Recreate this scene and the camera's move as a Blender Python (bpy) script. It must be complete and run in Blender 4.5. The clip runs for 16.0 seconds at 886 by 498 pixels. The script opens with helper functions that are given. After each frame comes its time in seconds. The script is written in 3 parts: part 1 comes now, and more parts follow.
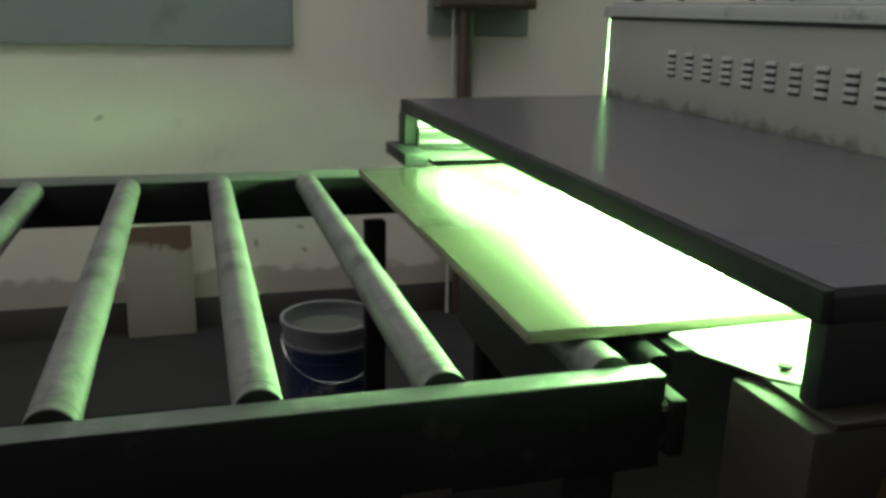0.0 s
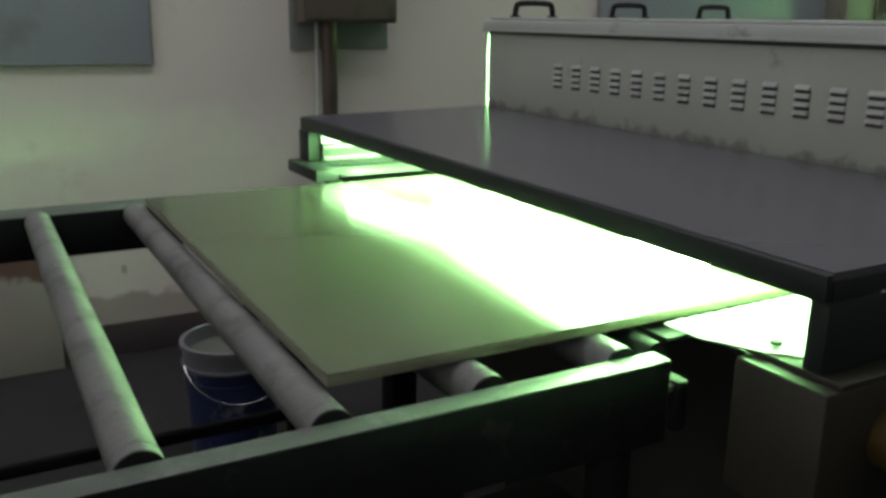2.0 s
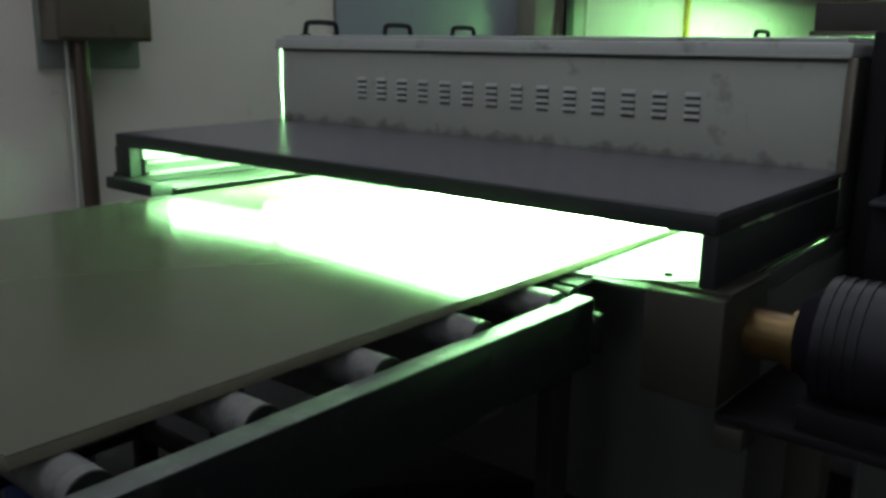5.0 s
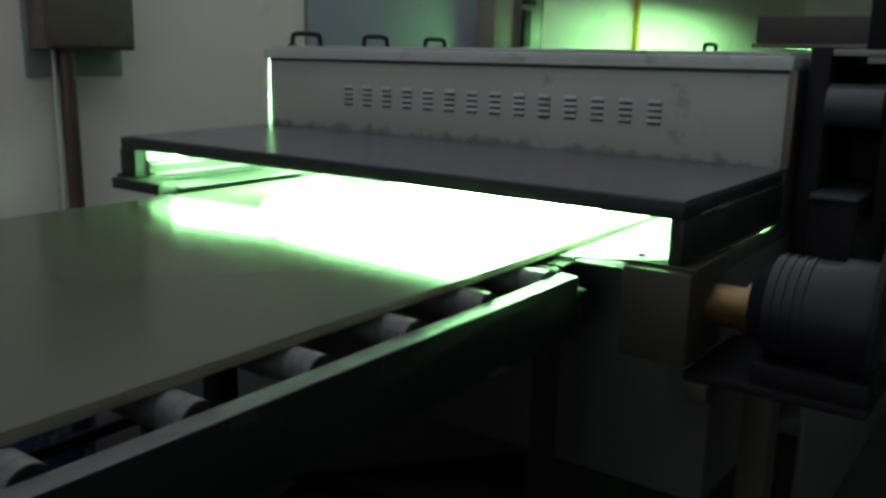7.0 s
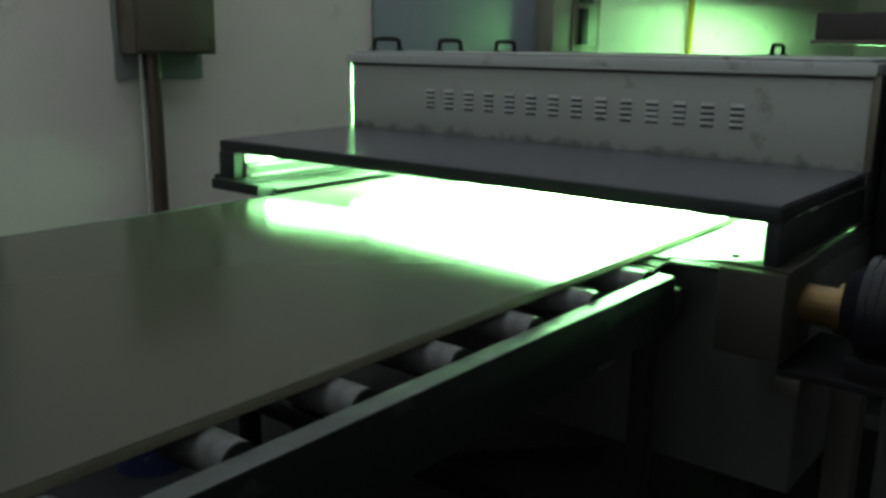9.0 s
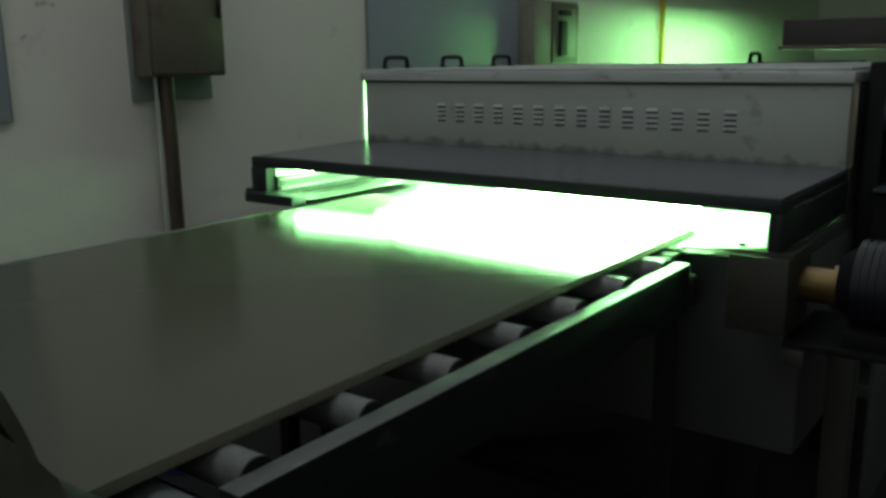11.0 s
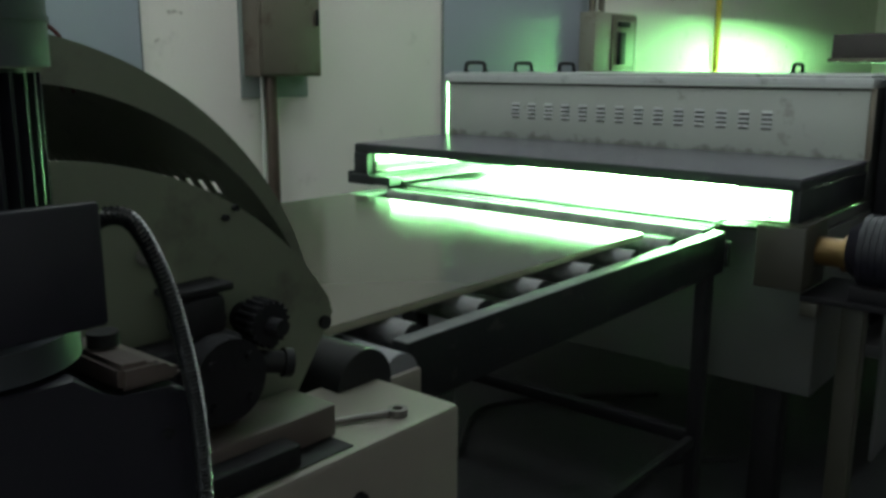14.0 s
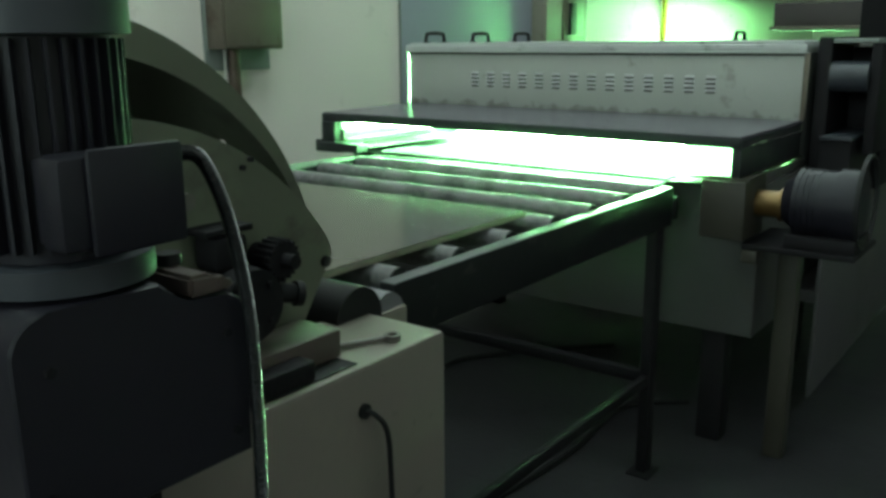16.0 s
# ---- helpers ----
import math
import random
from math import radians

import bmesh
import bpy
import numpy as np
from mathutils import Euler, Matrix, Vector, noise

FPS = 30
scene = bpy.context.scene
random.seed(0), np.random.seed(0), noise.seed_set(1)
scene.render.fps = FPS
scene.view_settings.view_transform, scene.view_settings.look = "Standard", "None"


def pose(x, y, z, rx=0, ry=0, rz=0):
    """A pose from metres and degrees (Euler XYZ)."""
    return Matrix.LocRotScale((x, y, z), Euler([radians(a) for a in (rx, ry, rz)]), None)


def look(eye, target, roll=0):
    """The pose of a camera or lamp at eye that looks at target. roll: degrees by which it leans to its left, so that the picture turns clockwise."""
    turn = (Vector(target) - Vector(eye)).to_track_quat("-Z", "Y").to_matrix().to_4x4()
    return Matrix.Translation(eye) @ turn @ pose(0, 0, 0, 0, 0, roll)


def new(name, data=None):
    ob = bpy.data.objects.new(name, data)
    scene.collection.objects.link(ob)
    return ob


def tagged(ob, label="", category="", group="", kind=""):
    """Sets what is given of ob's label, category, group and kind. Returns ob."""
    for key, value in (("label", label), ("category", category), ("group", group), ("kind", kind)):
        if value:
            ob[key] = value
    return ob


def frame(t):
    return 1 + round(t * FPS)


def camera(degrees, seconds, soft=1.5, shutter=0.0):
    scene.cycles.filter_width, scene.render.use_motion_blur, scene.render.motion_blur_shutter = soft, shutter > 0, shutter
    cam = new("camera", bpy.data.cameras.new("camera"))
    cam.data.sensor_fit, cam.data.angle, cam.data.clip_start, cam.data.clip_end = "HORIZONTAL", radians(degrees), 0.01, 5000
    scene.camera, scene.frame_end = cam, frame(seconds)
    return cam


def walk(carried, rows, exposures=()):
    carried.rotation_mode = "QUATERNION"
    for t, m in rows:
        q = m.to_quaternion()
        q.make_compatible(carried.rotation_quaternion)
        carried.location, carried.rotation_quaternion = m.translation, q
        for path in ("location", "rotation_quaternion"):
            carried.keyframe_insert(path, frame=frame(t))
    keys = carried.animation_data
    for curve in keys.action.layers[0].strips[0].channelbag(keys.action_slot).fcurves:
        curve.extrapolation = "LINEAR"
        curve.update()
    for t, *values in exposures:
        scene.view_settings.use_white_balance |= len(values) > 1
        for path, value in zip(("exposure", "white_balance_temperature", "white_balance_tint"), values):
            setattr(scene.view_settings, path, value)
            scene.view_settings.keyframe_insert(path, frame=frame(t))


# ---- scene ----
cam = camera(54.2, 16.0, 3.2)
PATH = [
    (0, (-0.495, -0.791, 1.291), (0.042, 1.06, 0.756), 1.3),
    (0.5, (-0.569, -0.77, 1.302), (0.171, 1.008, 0.762), 1.2),
    (1, (-0.638, -0.766, 1.306), (0.247, 0.944, 0.766), 0.7),
    (1.5, (-0.705, -0.764, 1.31), (0.235, 0.921, 0.781), 1.0),
    (2, (-0.753, -0.759, 1.318), (0.178, 0.934, 0.802), 0.7),
    (2.5, (-0.771, -0.73, 1.293), (0.221, 0.926, 0.769), 0.9),
    (3, (-0.838, -0.711, 1.288), (0.24, 0.893, 0.772), 0.3),
    (3.5, (-0.885, -0.7, 1.287), (0.243, 0.872, 0.779), 0.5),
    (4, (-0.996, -0.7, 1.306), (0.265, 0.764, 0.79), 0.7),
    (4.5, (-1.107, -0.687, 1.313), (0.256, 0.691, 0.82), 0.7),
    (5, (-1.197, -0.665, 1.295), (0.307, 0.572, 0.838), 0.8),
    (5.2, (-1.231, -0.659, 1.282), (0.322, 0.519, 0.832), 1.4),
    (7.3, (-1.444, -0.722, 1.301), (0.134, 0.426, 0.866), 1.1),
    (7.5, (-1.456, -0.72, 1.302), (0.085, 0.476, 0.86), 0.8),
    (8, (-1.474, -0.714, 1.306), (0.039, 0.522, 0.873), 1.1),
    (8.5, (-1.526, -0.694, 1.327), (-0.001, 0.519, 0.879), 0.8),
    (8.7, (-1.549, -0.683, 1.331), (-0.032, 0.538, 0.879), 0.8),
    (10.8, (-1.82, -0.664, 1.342), (-0.24, 0.48, 0.898), -0.4),
    (11, (-1.847, -0.683, 1.355), (-0.281, 0.484, 0.927), -0.7),
    (11.5, (-1.896, -0.728, 1.334), (-0.433, 0.559, 0.883), -0.3),
    (12, (-1.956, -0.773, 1.336), (-0.571, 0.606, 0.914), 0.5),
    (12.5, (-2.006, -0.819, 1.345), (-0.704, 0.643, 0.936), 0.3),
    (13, (-2.103, -0.857, 1.347), (-0.783, 0.59, 0.943), 0.1),
    (13.5, (-2.218, -0.879, 1.346), (-0.807, 0.467, 0.902), 0.6),
    (14, (-2.295, -0.91, 1.339), (-0.796, 0.349, 0.93), 0.2),
    (14.5, (-2.358, -0.929, 1.33), (-0.803, 0.263, 0.931), -0.3),
    (15, (-2.384, -0.933, 1.34), (-0.796, 0.206, 0.914), -0.5),
    (15.5, (-2.402, -0.95, 1.336), (-0.803, 0.16, 0.875), -0.4),
    (16, (-2.459, -0.984, 1.331), (-0.905, 0.185, 0.863), -0.4),
]
# seconds, stops, white balance
EXPO = [(0.0, 0.02, 7300, -4), (2.0, 0.02, 6950, -2), (2.5, 0.05, 6800, -2), (3.5, -0.36, 6600, -3), (5.0, -0.38, 6400, -2), (8.0, -0.42, 6400, -9), (11.0, -0.64, 6600, -14), (12.5, -0.2, 6850, -18), (13.5, 0.18, 6650, -14), (14.5, 0.55, 6350, -18), (16.0, 0.78, 6400, -28)]
walk(cam, [(t, look(eye, target, roll)) for t, eye, target, roll in PATH], EXPO)

# ---- world, daylight from added lamps ----
world = bpy.data.worlds.new("world")
scene.world = world
world.use_nodes = True
wn = world.node_tree.nodes
sky = wn.new("ShaderNodeTexSky")
sky.sky_type = "NISHITA"
sky.sun_disc = False
sky.sun_elevation, sky.sun_rotation = radians(35), radians(200)
world.node_tree.links.new(sky.outputs[0], wn["Background"].inputs[0])
wn["Background"].inputs[1].default_value = 0.08


def fill_lamp(name, m, sx, sy, watts, colour):
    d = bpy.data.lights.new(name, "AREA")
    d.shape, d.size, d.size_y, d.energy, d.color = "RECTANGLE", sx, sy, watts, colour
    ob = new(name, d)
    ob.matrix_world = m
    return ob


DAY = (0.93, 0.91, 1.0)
# Skylights and west window are assumed: area lamps added to light the hall.
UNSEEN_SKYLIGHTS = (-3.6, 0.0, 3.6)
for wx, north, south in zip(UNSEEN_SKYLIGHTS, (38, 38, 38), (10, 6, 4)):
    fill_lamp("unseen_skylight_fill", pose(wx, 0.9, 4.62), 2.4, 1.4, north, DAY)
    fill_lamp("unseen_skylight_fill", pose(wx, -3.2, 4.62), 2.4, 1.4, south, DAY)
fill_lamp("unseen_window_fill", Matrix(((0, 0, -1, -7.02), (1, 0, 0, -1.2), (0, -1, 0, 2.5), (0, 0, 0, 1))), 3.0, 1.4, 48, DAY)


# ---- materials ----
def material(name, colour, rough=0.5, metal=0.0, vary=0.12, scale=6.0, bump=0.05, fine=90.0, stain=None, stain_amount=0.0, stain_scale=2.5, coat=0.0, uneven=0.1, spec=0.5):
    m = bpy.data.materials.new(name)
    m.use_nodes = True
    n, l = m.node_tree.nodes, m.node_tree.links
    p = n["Principled BSDF"]
    p.inputs["Metallic"].default_value = metal
    p.inputs["Specular IOR Level"].default_value = spec
    p.inputs["Coat Weight"].default_value = coat
    p.inputs["Coat Roughness"].default_value = 0.13
    tc = n.new("ShaderNodeTexCoord")
    big = n.new("ShaderNodeTexNoise")
    big.inputs["Scale"].default_value, big.inputs["Detail"].default_value = scale, 6
    l.new(tc.outputs["Object"], big.inputs["Vector"])
    small = n.new("ShaderNodeTexNoise")
    small.inputs["Scale"].default_value, small.inputs["Detail"].default_value = fine, 4
    l.new(tc.outputs["Object"], small.inputs["Vector"])
    mix = n.new("ShaderNodeMix")
    mix.data_type = "RGBA"
    mix.inputs[6].default_value = (*[c * (1 - vary) for c in colour], 1)
    mix.inputs[7].default_value = (*[min(1, c * (1 + vary)) for c in colour], 1)
    l.new(big.outputs["Fac"], mix.inputs[0])
    out = mix.outputs[2]
    mix2 = n.new("ShaderNodeMix")
    mix2.data_type, mix2.blend_type = "RGBA", "OVERLAY"
    mix2.inputs[0].default_value = min(0.5, vary * 1.5)
    l.new(out, mix2.inputs[6])
    l.new(small.outputs["Color"], mix2.inputs[7])
    hs = n.new("ShaderNodeMix")
    hs.data_type = "RGBA"
    hs.inputs[0].default_value = 0.75
    l.new(mix2.outputs[2], hs.inputs[6])
    l.new(out, hs.inputs[7])
    out = hs.outputs[2]
    if stain:
        st = n.new("ShaderNodeTexNoise")
        st.inputs["Scale"].default_value, st.inputs["Detail"].default_value, st.inputs["Roughness"].default_value = stain_scale, 8, 0.65
        l.new(tc.outputs["Object"], st.inputs["Vector"])
        ramp = n.new("ShaderNodeMapRange")
        ramp.inputs[1].default_value, ramp.inputs[2].default_value = 0.62 - 0.25 * stain_amount, 0.72 - 0.1 * stain_amount
        l.new(st.outputs["Fac"], ramp.inputs[0])
        mx = n.new("ShaderNodeMix")
        mx.data_type = "RGBA"
        mx.inputs[7].default_value = (*stain, 1)
        l.new(ramp.outputs[0], mx.inputs[0])
        l.new(out, mx.inputs[6])
        out = mx.outputs[2]
    l.new(out, p.inputs["Base Color"])
    rr = n.new("ShaderNodeMapRange")
    rr.inputs[3].default_value, rr.inputs[4].default_value = max(0.03, rough - uneven), min(1, rough + uneven)
    l.new(big.outputs["Fac"], rr.inputs[0])
    l.new(rr.outputs[0], p.inputs["Roughness"])
    if bump:
        b = n.new("ShaderNodeBump")
        b.inputs["Strength"].default_value, b.inputs["Distance"].default_value = bump, 0.004
        l.new(small.outputs["Fac"], b.inputs["Height"])
        l.new(b.outputs[0], p.inputs["Normal"])
    return m


def glow(name, colour, strength):
    m = bpy.data.materials.new(name)
    m.use_nodes = True
    p = m.node_tree.nodes["Principled BSDF"]
    p.inputs["Base Color"].default_value = (0.8, 0.8, 0.8, 1)
    p.inputs["Emission Color"].default_value = (*colour, 1)
    p.inputs["Emission Strength"].default_value = strength
    return m


M_WALL = material("old_plaster", (0.68, 0.625, 0.59), 0.85, vary=0.07, scale=1.3, bump=0.25, fine=60, stain=(0.55, 0.50, 0.47), stain_amount=0.05, stain_scale=3.0)
# Dirty concrete whose very dark colour also holds the shade under the line.
M_FLOOR = material("dirty_shaded_concrete", (0.02, 0.018, 0.022), 0.8, vary=0.3, scale=2.5, bump=0.4, fine=40, stain=(0.012, 0.011, 0.014), stain_amount=0.4)
M_CEIL = material("ceiling_paint", (0.45, 0.44, 0.43), 0.9, vary=0.08, scale=1.0)
M_SKIRT = material("grimy_skirting", (0.05, 0.042, 0.042), 0.8, vary=0.3, scale=5)
M_BLUE = material("blue_grey_sheet", (0.30, 0.315, 0.37), 0.5, vary=0.06, scale=2.0, bump=0.04, stain=(0.24, 0.25, 0.28), stain_amount=0.02)
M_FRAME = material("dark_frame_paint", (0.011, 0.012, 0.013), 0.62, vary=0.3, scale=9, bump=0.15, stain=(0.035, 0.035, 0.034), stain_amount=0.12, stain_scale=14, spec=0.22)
# Worn paint, made paler still to hold the light on the rail tops.
M_RAILTOP = material("worn_lit_rail_top", (0.10, 0.105, 0.105), 0.5, metal=0.0, vary=0.3, scale=14, bump=0.2, stain=(0.17, 0.17, 0.17), stain_amount=0.35, stain_scale=18)
M_ROLLER = material("dusty_steel_roller", (0.21, 0.205, 0.21), 0.45, metal=0.1, vary=0.4, scale=9, bump=0.3, fine=140, stain=(0.085, 0.085, 0.085), stain_amount=0.55, stain_scale=10)
M_BLACK = material("black_rubber", (0.012, 0.012, 0.013), 0.6, vary=0.2, scale=12, spec=0.28)
M_HOSE = material("ribbed_metal_hose", (0.012, 0.012, 0.014), 0.2, metal=0.0, coat=0.5, vary=0.1, scale=20, bump=0)
M_BOARD = material("varnished_board", (0.1, 0.094, 0.077), 0.125, vary=0.02, scale=1.2, bump=0.0, fine=220, uneven=0.01, spec=0.36)


def satin(m, rough, ior):
    """A varnish whose gloss fades off quickly, over the material's own colour."""
    n, l = m.node_tree.nodes, m.node_tree.links
    p = n["Principled BSDF"]
    body, gloss, fresnel, both = n.new("ShaderNodeBsdfDiffuse"), n.new("ShaderNodeBsdfGlossy"), n.new("ShaderNodeFresnel"), n.new("ShaderNodeMixShader")
    gloss.distribution = "BECKMANN"
    gloss.inputs["Roughness"].default_value, fresnel.inputs["IOR"].default_value = rough, ior
    l.new(p.inputs["Base Color"].links[0].from_socket, body.inputs["Color"])
    l.new(fresnel.outputs[0], both.inputs[0])
    l.new(body.outputs[0], both.inputs[1])
    l.new(gloss.outputs[0], both.inputs[2])
    l.new(both.outputs[0], n["Material Output"].inputs["Surface"])
    n.remove(p)


satin(M_BOARD, 0.165, 1.4)
M_EDGE = material("board_edge", (0.22, 0.21, 0.16), 0.5, vary=0.1, scale=20)
M_HOODTOP = material("hood_dark_enamel", (0.105, 0.098, 0.122), 0.27, vary=0.05, scale=1.6, bump=0.0, uneven=0.012)
M_HOODEDGE = material("hood_edge_paint", (0.02, 0.022, 0.024), 0.5, vary=0.2, scale=12, spec=0.3)
M_STEEL = material("oven_grey_paint", (0.40, 0.42, 0.40), 0.42, vary=0.08, scale=2.5, bump=0.06, stain=(0.17, 0.16, 0.13), stain_amount=0.12, stain_scale=5)
M_LID = material("oven_lid_paint", (0.43, 0.44, 0.44), 0.38, vary=0.1, scale=4, bump=0.06, stain=(0.16, 0.15, 0.13), stain_amount=0.18, stain_scale=7)
M_FRONT = material("oven_front_paint", (0.375, 0.385, 0.355), 0.42, vary=0.08, scale=2.5, bump=0.06, stain=(0.17, 0.16, 0.13), stain_amount=0.1, stain_scale=5)


def add_grime(m, height, colour, down=True, amount=0.5, scale=7.0, reach=0.16):
    """Oily dirt with a ragged edge that has run along the foot of a sheet."""
    n, l = m.node_tree.nodes, m.node_tree.links
    p = n["Principled BSDF"]
    src = p.inputs["Base Color"].links[0].from_socket
    tc = n.new("ShaderNodeTexCoord")
    sep = n.new("ShaderNodeSeparateXYZ")
    l.new(tc.outputs["Object"], sep.inputs[0])
    no = n.new("ShaderNodeTexNoise")
    no.inputs["Scale"].default_value, no.inputs["Detail"].default_value = scale, 8
    l.new(tc.outputs["Object"], no.inputs["Vector"])
    ma = n.new("ShaderNodeMath")
    ma.operation = "MULTIPLY_ADD"
    ma.inputs[1].default_value, ma.inputs[2].default_value = -reach, height + reach / 2
    l.new(no.outputs["Fac"], ma.inputs[0])
    sub = n.new("ShaderNodeMath")
    sub.operation = "SUBTRACT"
    l.new(ma.outputs[0], sub.inputs[0 if down else 1])
    l.new(sep.outputs[2], sub.inputs[1 if down else 0])
    mr = n.new("ShaderNodeMapRange")
    mr.inputs[1].default_value, mr.inputs[2].default_value, mr.inputs[4].default_value = -0.006, 0.016, amount
    l.new(sub.outputs[0], mr.inputs[0])
    mx = n.new("ShaderNodeMix")
    mx.data_type = "RGBA"
    mx.inputs[7].default_value = (*colour, 1)
    l.new(mr.outputs[0], mx.inputs[0])
    l.new(src, mx.inputs[6])
    l.new(mx.outputs[2], p.inputs["Base Color"])


add_grime(M_FRONT, 1.068, (0.075, 0.072, 0.052), True, 0.6, 22.0, 0.11)


def add_specks(m, scale, threshold, colour):
    """Small chips and knocks scattered over a surface."""
    n, l = m.node_tree.nodes, m.node_tree.links
    p = n["Principled BSDF"]
    src = p.inputs["Base Color"].links[0].from_socket
    tc = n.new("ShaderNodeTexCoord")
    no = n.new("ShaderNodeTexNoise")
    no.inputs["Scale"].default_value, no.inputs["Detail"].default_value = scale, 3
    l.new(tc.outputs["Object"], no.inputs["Vector"])
    mr = n.new("ShaderNodeMapRange")
    mr.inputs[1].default_value, mr.inputs[2].default_value, mr.inputs[4].default_value = threshold, threshold + 0.03, 0.6
    l.new(no.outputs["Fac"], mr.inputs[0])
    mx = n.new("ShaderNodeMix")
    mx.data_type = "RGBA"
    mx.inputs[7].default_value = (*colour, 1)
    l.new(mr.outputs[0], mx.inputs[0])
    l.new(src, mx.inputs[6])
    l.new(mx.outputs[2], p.inputs["Base Color"])


M_DARK = material("gap_shade_dark", (0.05, 0.05, 0.045), 0.6, vary=0.2)
M_INNER = material("oven_inner_sheet", (0.72, 0.75, 0.70), 0.45, metal=0.0, vary=0.05, scale=3)
M_APRON = material("apron_sheet", (0.34, 0.36, 0.33), 0.45, vary=0.08, scale=5)
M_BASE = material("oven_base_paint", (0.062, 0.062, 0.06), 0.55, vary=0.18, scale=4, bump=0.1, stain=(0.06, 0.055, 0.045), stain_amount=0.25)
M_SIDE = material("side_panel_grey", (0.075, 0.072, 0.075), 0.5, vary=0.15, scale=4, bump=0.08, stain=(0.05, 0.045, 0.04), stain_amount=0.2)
M_CREAM = material("machine_cream_paint", (0.185, 0.16, 0.142), 0.5, vary=0.08, scale=4, bump=0.08, stain=(0.2, 0.18, 0.15), stain_amount=0.15, stain_scale=7)
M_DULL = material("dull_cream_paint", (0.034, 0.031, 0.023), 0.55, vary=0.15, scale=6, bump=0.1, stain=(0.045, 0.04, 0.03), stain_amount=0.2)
M_OLIVE = material("guard_olive_paint", (0.115, 0.125, 0.09), 0.5, vary=0.12, scale=5, bump=0.08, stain=(0.07, 0.07, 0.055), stain_amount=0.25, stain_scale=8)
M_MOTOR = material("motor_blue_black", (0.013, 0.012, 0.018), 0.45, vary=0.2, scale=10, bump=0.1, spec=0.3)
M_CAP = material("motor_cap_grey", (0.034, 0.037, 0.047), 0.45, vary=0.1, scale=8)
M_CAST = material("dark_cast_iron", (0.011, 0.010, 0.012), 0.65, vary=0.3, scale=14, bump=0.25, spec=0.18)
M_BRONZE = material("bronze_shaft", (0.15, 0.095, 0.035), 0.36, metal=0.6, vary=0.25, scale=14, bump=0.15, stain=(0.1, 0.05, 0.02), stain_amount=0.3, stain_scale=16)
M_CHROME = material("bright_steel", (0.55, 0.55, 0.56), 0.25, metal=0.9, vary=0.1, scale=10)
M_TOOL = material("dull_tool_steel", (0.16, 0.15, 0.14), 0.5, metal=0.6, vary=0.2, scale=40)
M_RUST = material("rusty_white_plate", (0.28, 0.25, 0.23), 0.7, vary=0.1, scale=5, bump=0.2, stain=(0.22, 0.12, 0.07), stain_amount=0.05, stain_scale=6)
M_CAB = material("brown_grey_cabinet", (0.15, 0.13, 0.105), 0.4, metal=0.3, vary=0.2, scale=4, bump=0.08, stain=(0.08, 0.05, 0.035), stain_amount=0.3, stain_scale=5)
M_PLATE = material("mounting_plate", (0.23, 0.25, 0.24), 0.6, vary=0.1)
M_PIPE = material("brown_pipe", (0.10, 0.075, 0.06), 0.35, metal=0.4, vary=0.25, scale=10)
M_TAKE = material("bright_worn_roller", (0.24, 0.24, 0.26), 0.35, metal=0.4, vary=0.15, scale=9)
M_PIPEW = material("pale_conduit", (0.55, 0.55, 0.52), 0.4, vary=0.1)
M_PALE = material("pale_switch_paint", (0.26, 0.25, 0.20), 0.5, vary=0.12, scale=5, bump=0.06, stain=(0.16, 0.14, 0.1), stain_amount=0.2, stain_scale=6)
M_PAIL = material("pail_blue", (0.03, 0.04, 0.12), 0.4, vary=0.15, scale=9, stain=(0.3, 0.3, 0.33), stain_amount=0.15, stain_scale=10)
M_PAILW = material("pail_white", (0.21, 0.205, 0.24), 0.45, vary=0.1, scale=9)
M_PAINT = material("pale_lacquer", (0.16, 0.165, 0.15), 0.25, vary=0.05, scale=7)
M_BROWN = material("stained_slab", (0.075, 0.057, 0.052), 0.5, vary=0.15, scale=9, bump=0.1)
M_YELLOW = material("yellow_pipe_paint", (0.50, 0.36, 0.05), 0.5, vary=0.1)
M_RED = material("red_grip", (0.07, 0.012, 0.014), 0.5, vary=0.1)
UV = (0.46, 1.0, 0.43)
M_LAMP = glow("uv_tube_glow", UV, 520)
M_LAMP3 = glow("uv_mouth_tube_glow", UV, 105)
M_LAMP4 = glow("uv_short_tube_glow", UV, 90)
M_LAMP2 = glow("far_uv_glow", (0.42, 1.0, 0.40), 400)


add_grime(M_RUST, 0.36, (0.075, 0.03, 0.018), False, 0.9)
add_specks(M_WALL, 9.0, 0.735, (0.25, 0.2, 0.18))
add_specks(M_FRONT, 16.0, 0.74, (0.16, 0.15, 0.12))
add_specks(M_LID, 14.0, 0.70, (0.14, 0.13, 0.11))
add_specks(M_CREAM, 30.0, 0.70, (0.14, 0.12, 0.10))
add_specks(M_OLIVE, 22.0, 0.72, (0.03, 0.03, 0.025))
add_grime(M_WALL, 0.24, (0.13, 0.085, 0.065))


# ---- mesh helpers ----
def box(bm, x0, x1, y0, y1, z0, z1, bevel=0.0):
    r = bmesh.ops.create_cube(bm, size=1, matrix=Matrix.Translation(((x0 + x1) / 2, (y0 + y1) / 2, (z0 + z1) / 2)) @ Matrix.Diagonal((x1 - x0, y1 - y0, z1 - z0, 1)))
    if bevel:
        es = list({e for v in r["verts"] for e in v.link_edges})
        bmesh.ops.bevel(bm, geom=es, offset=bevel, segments=2, affect="EDGES", profile=0.5)


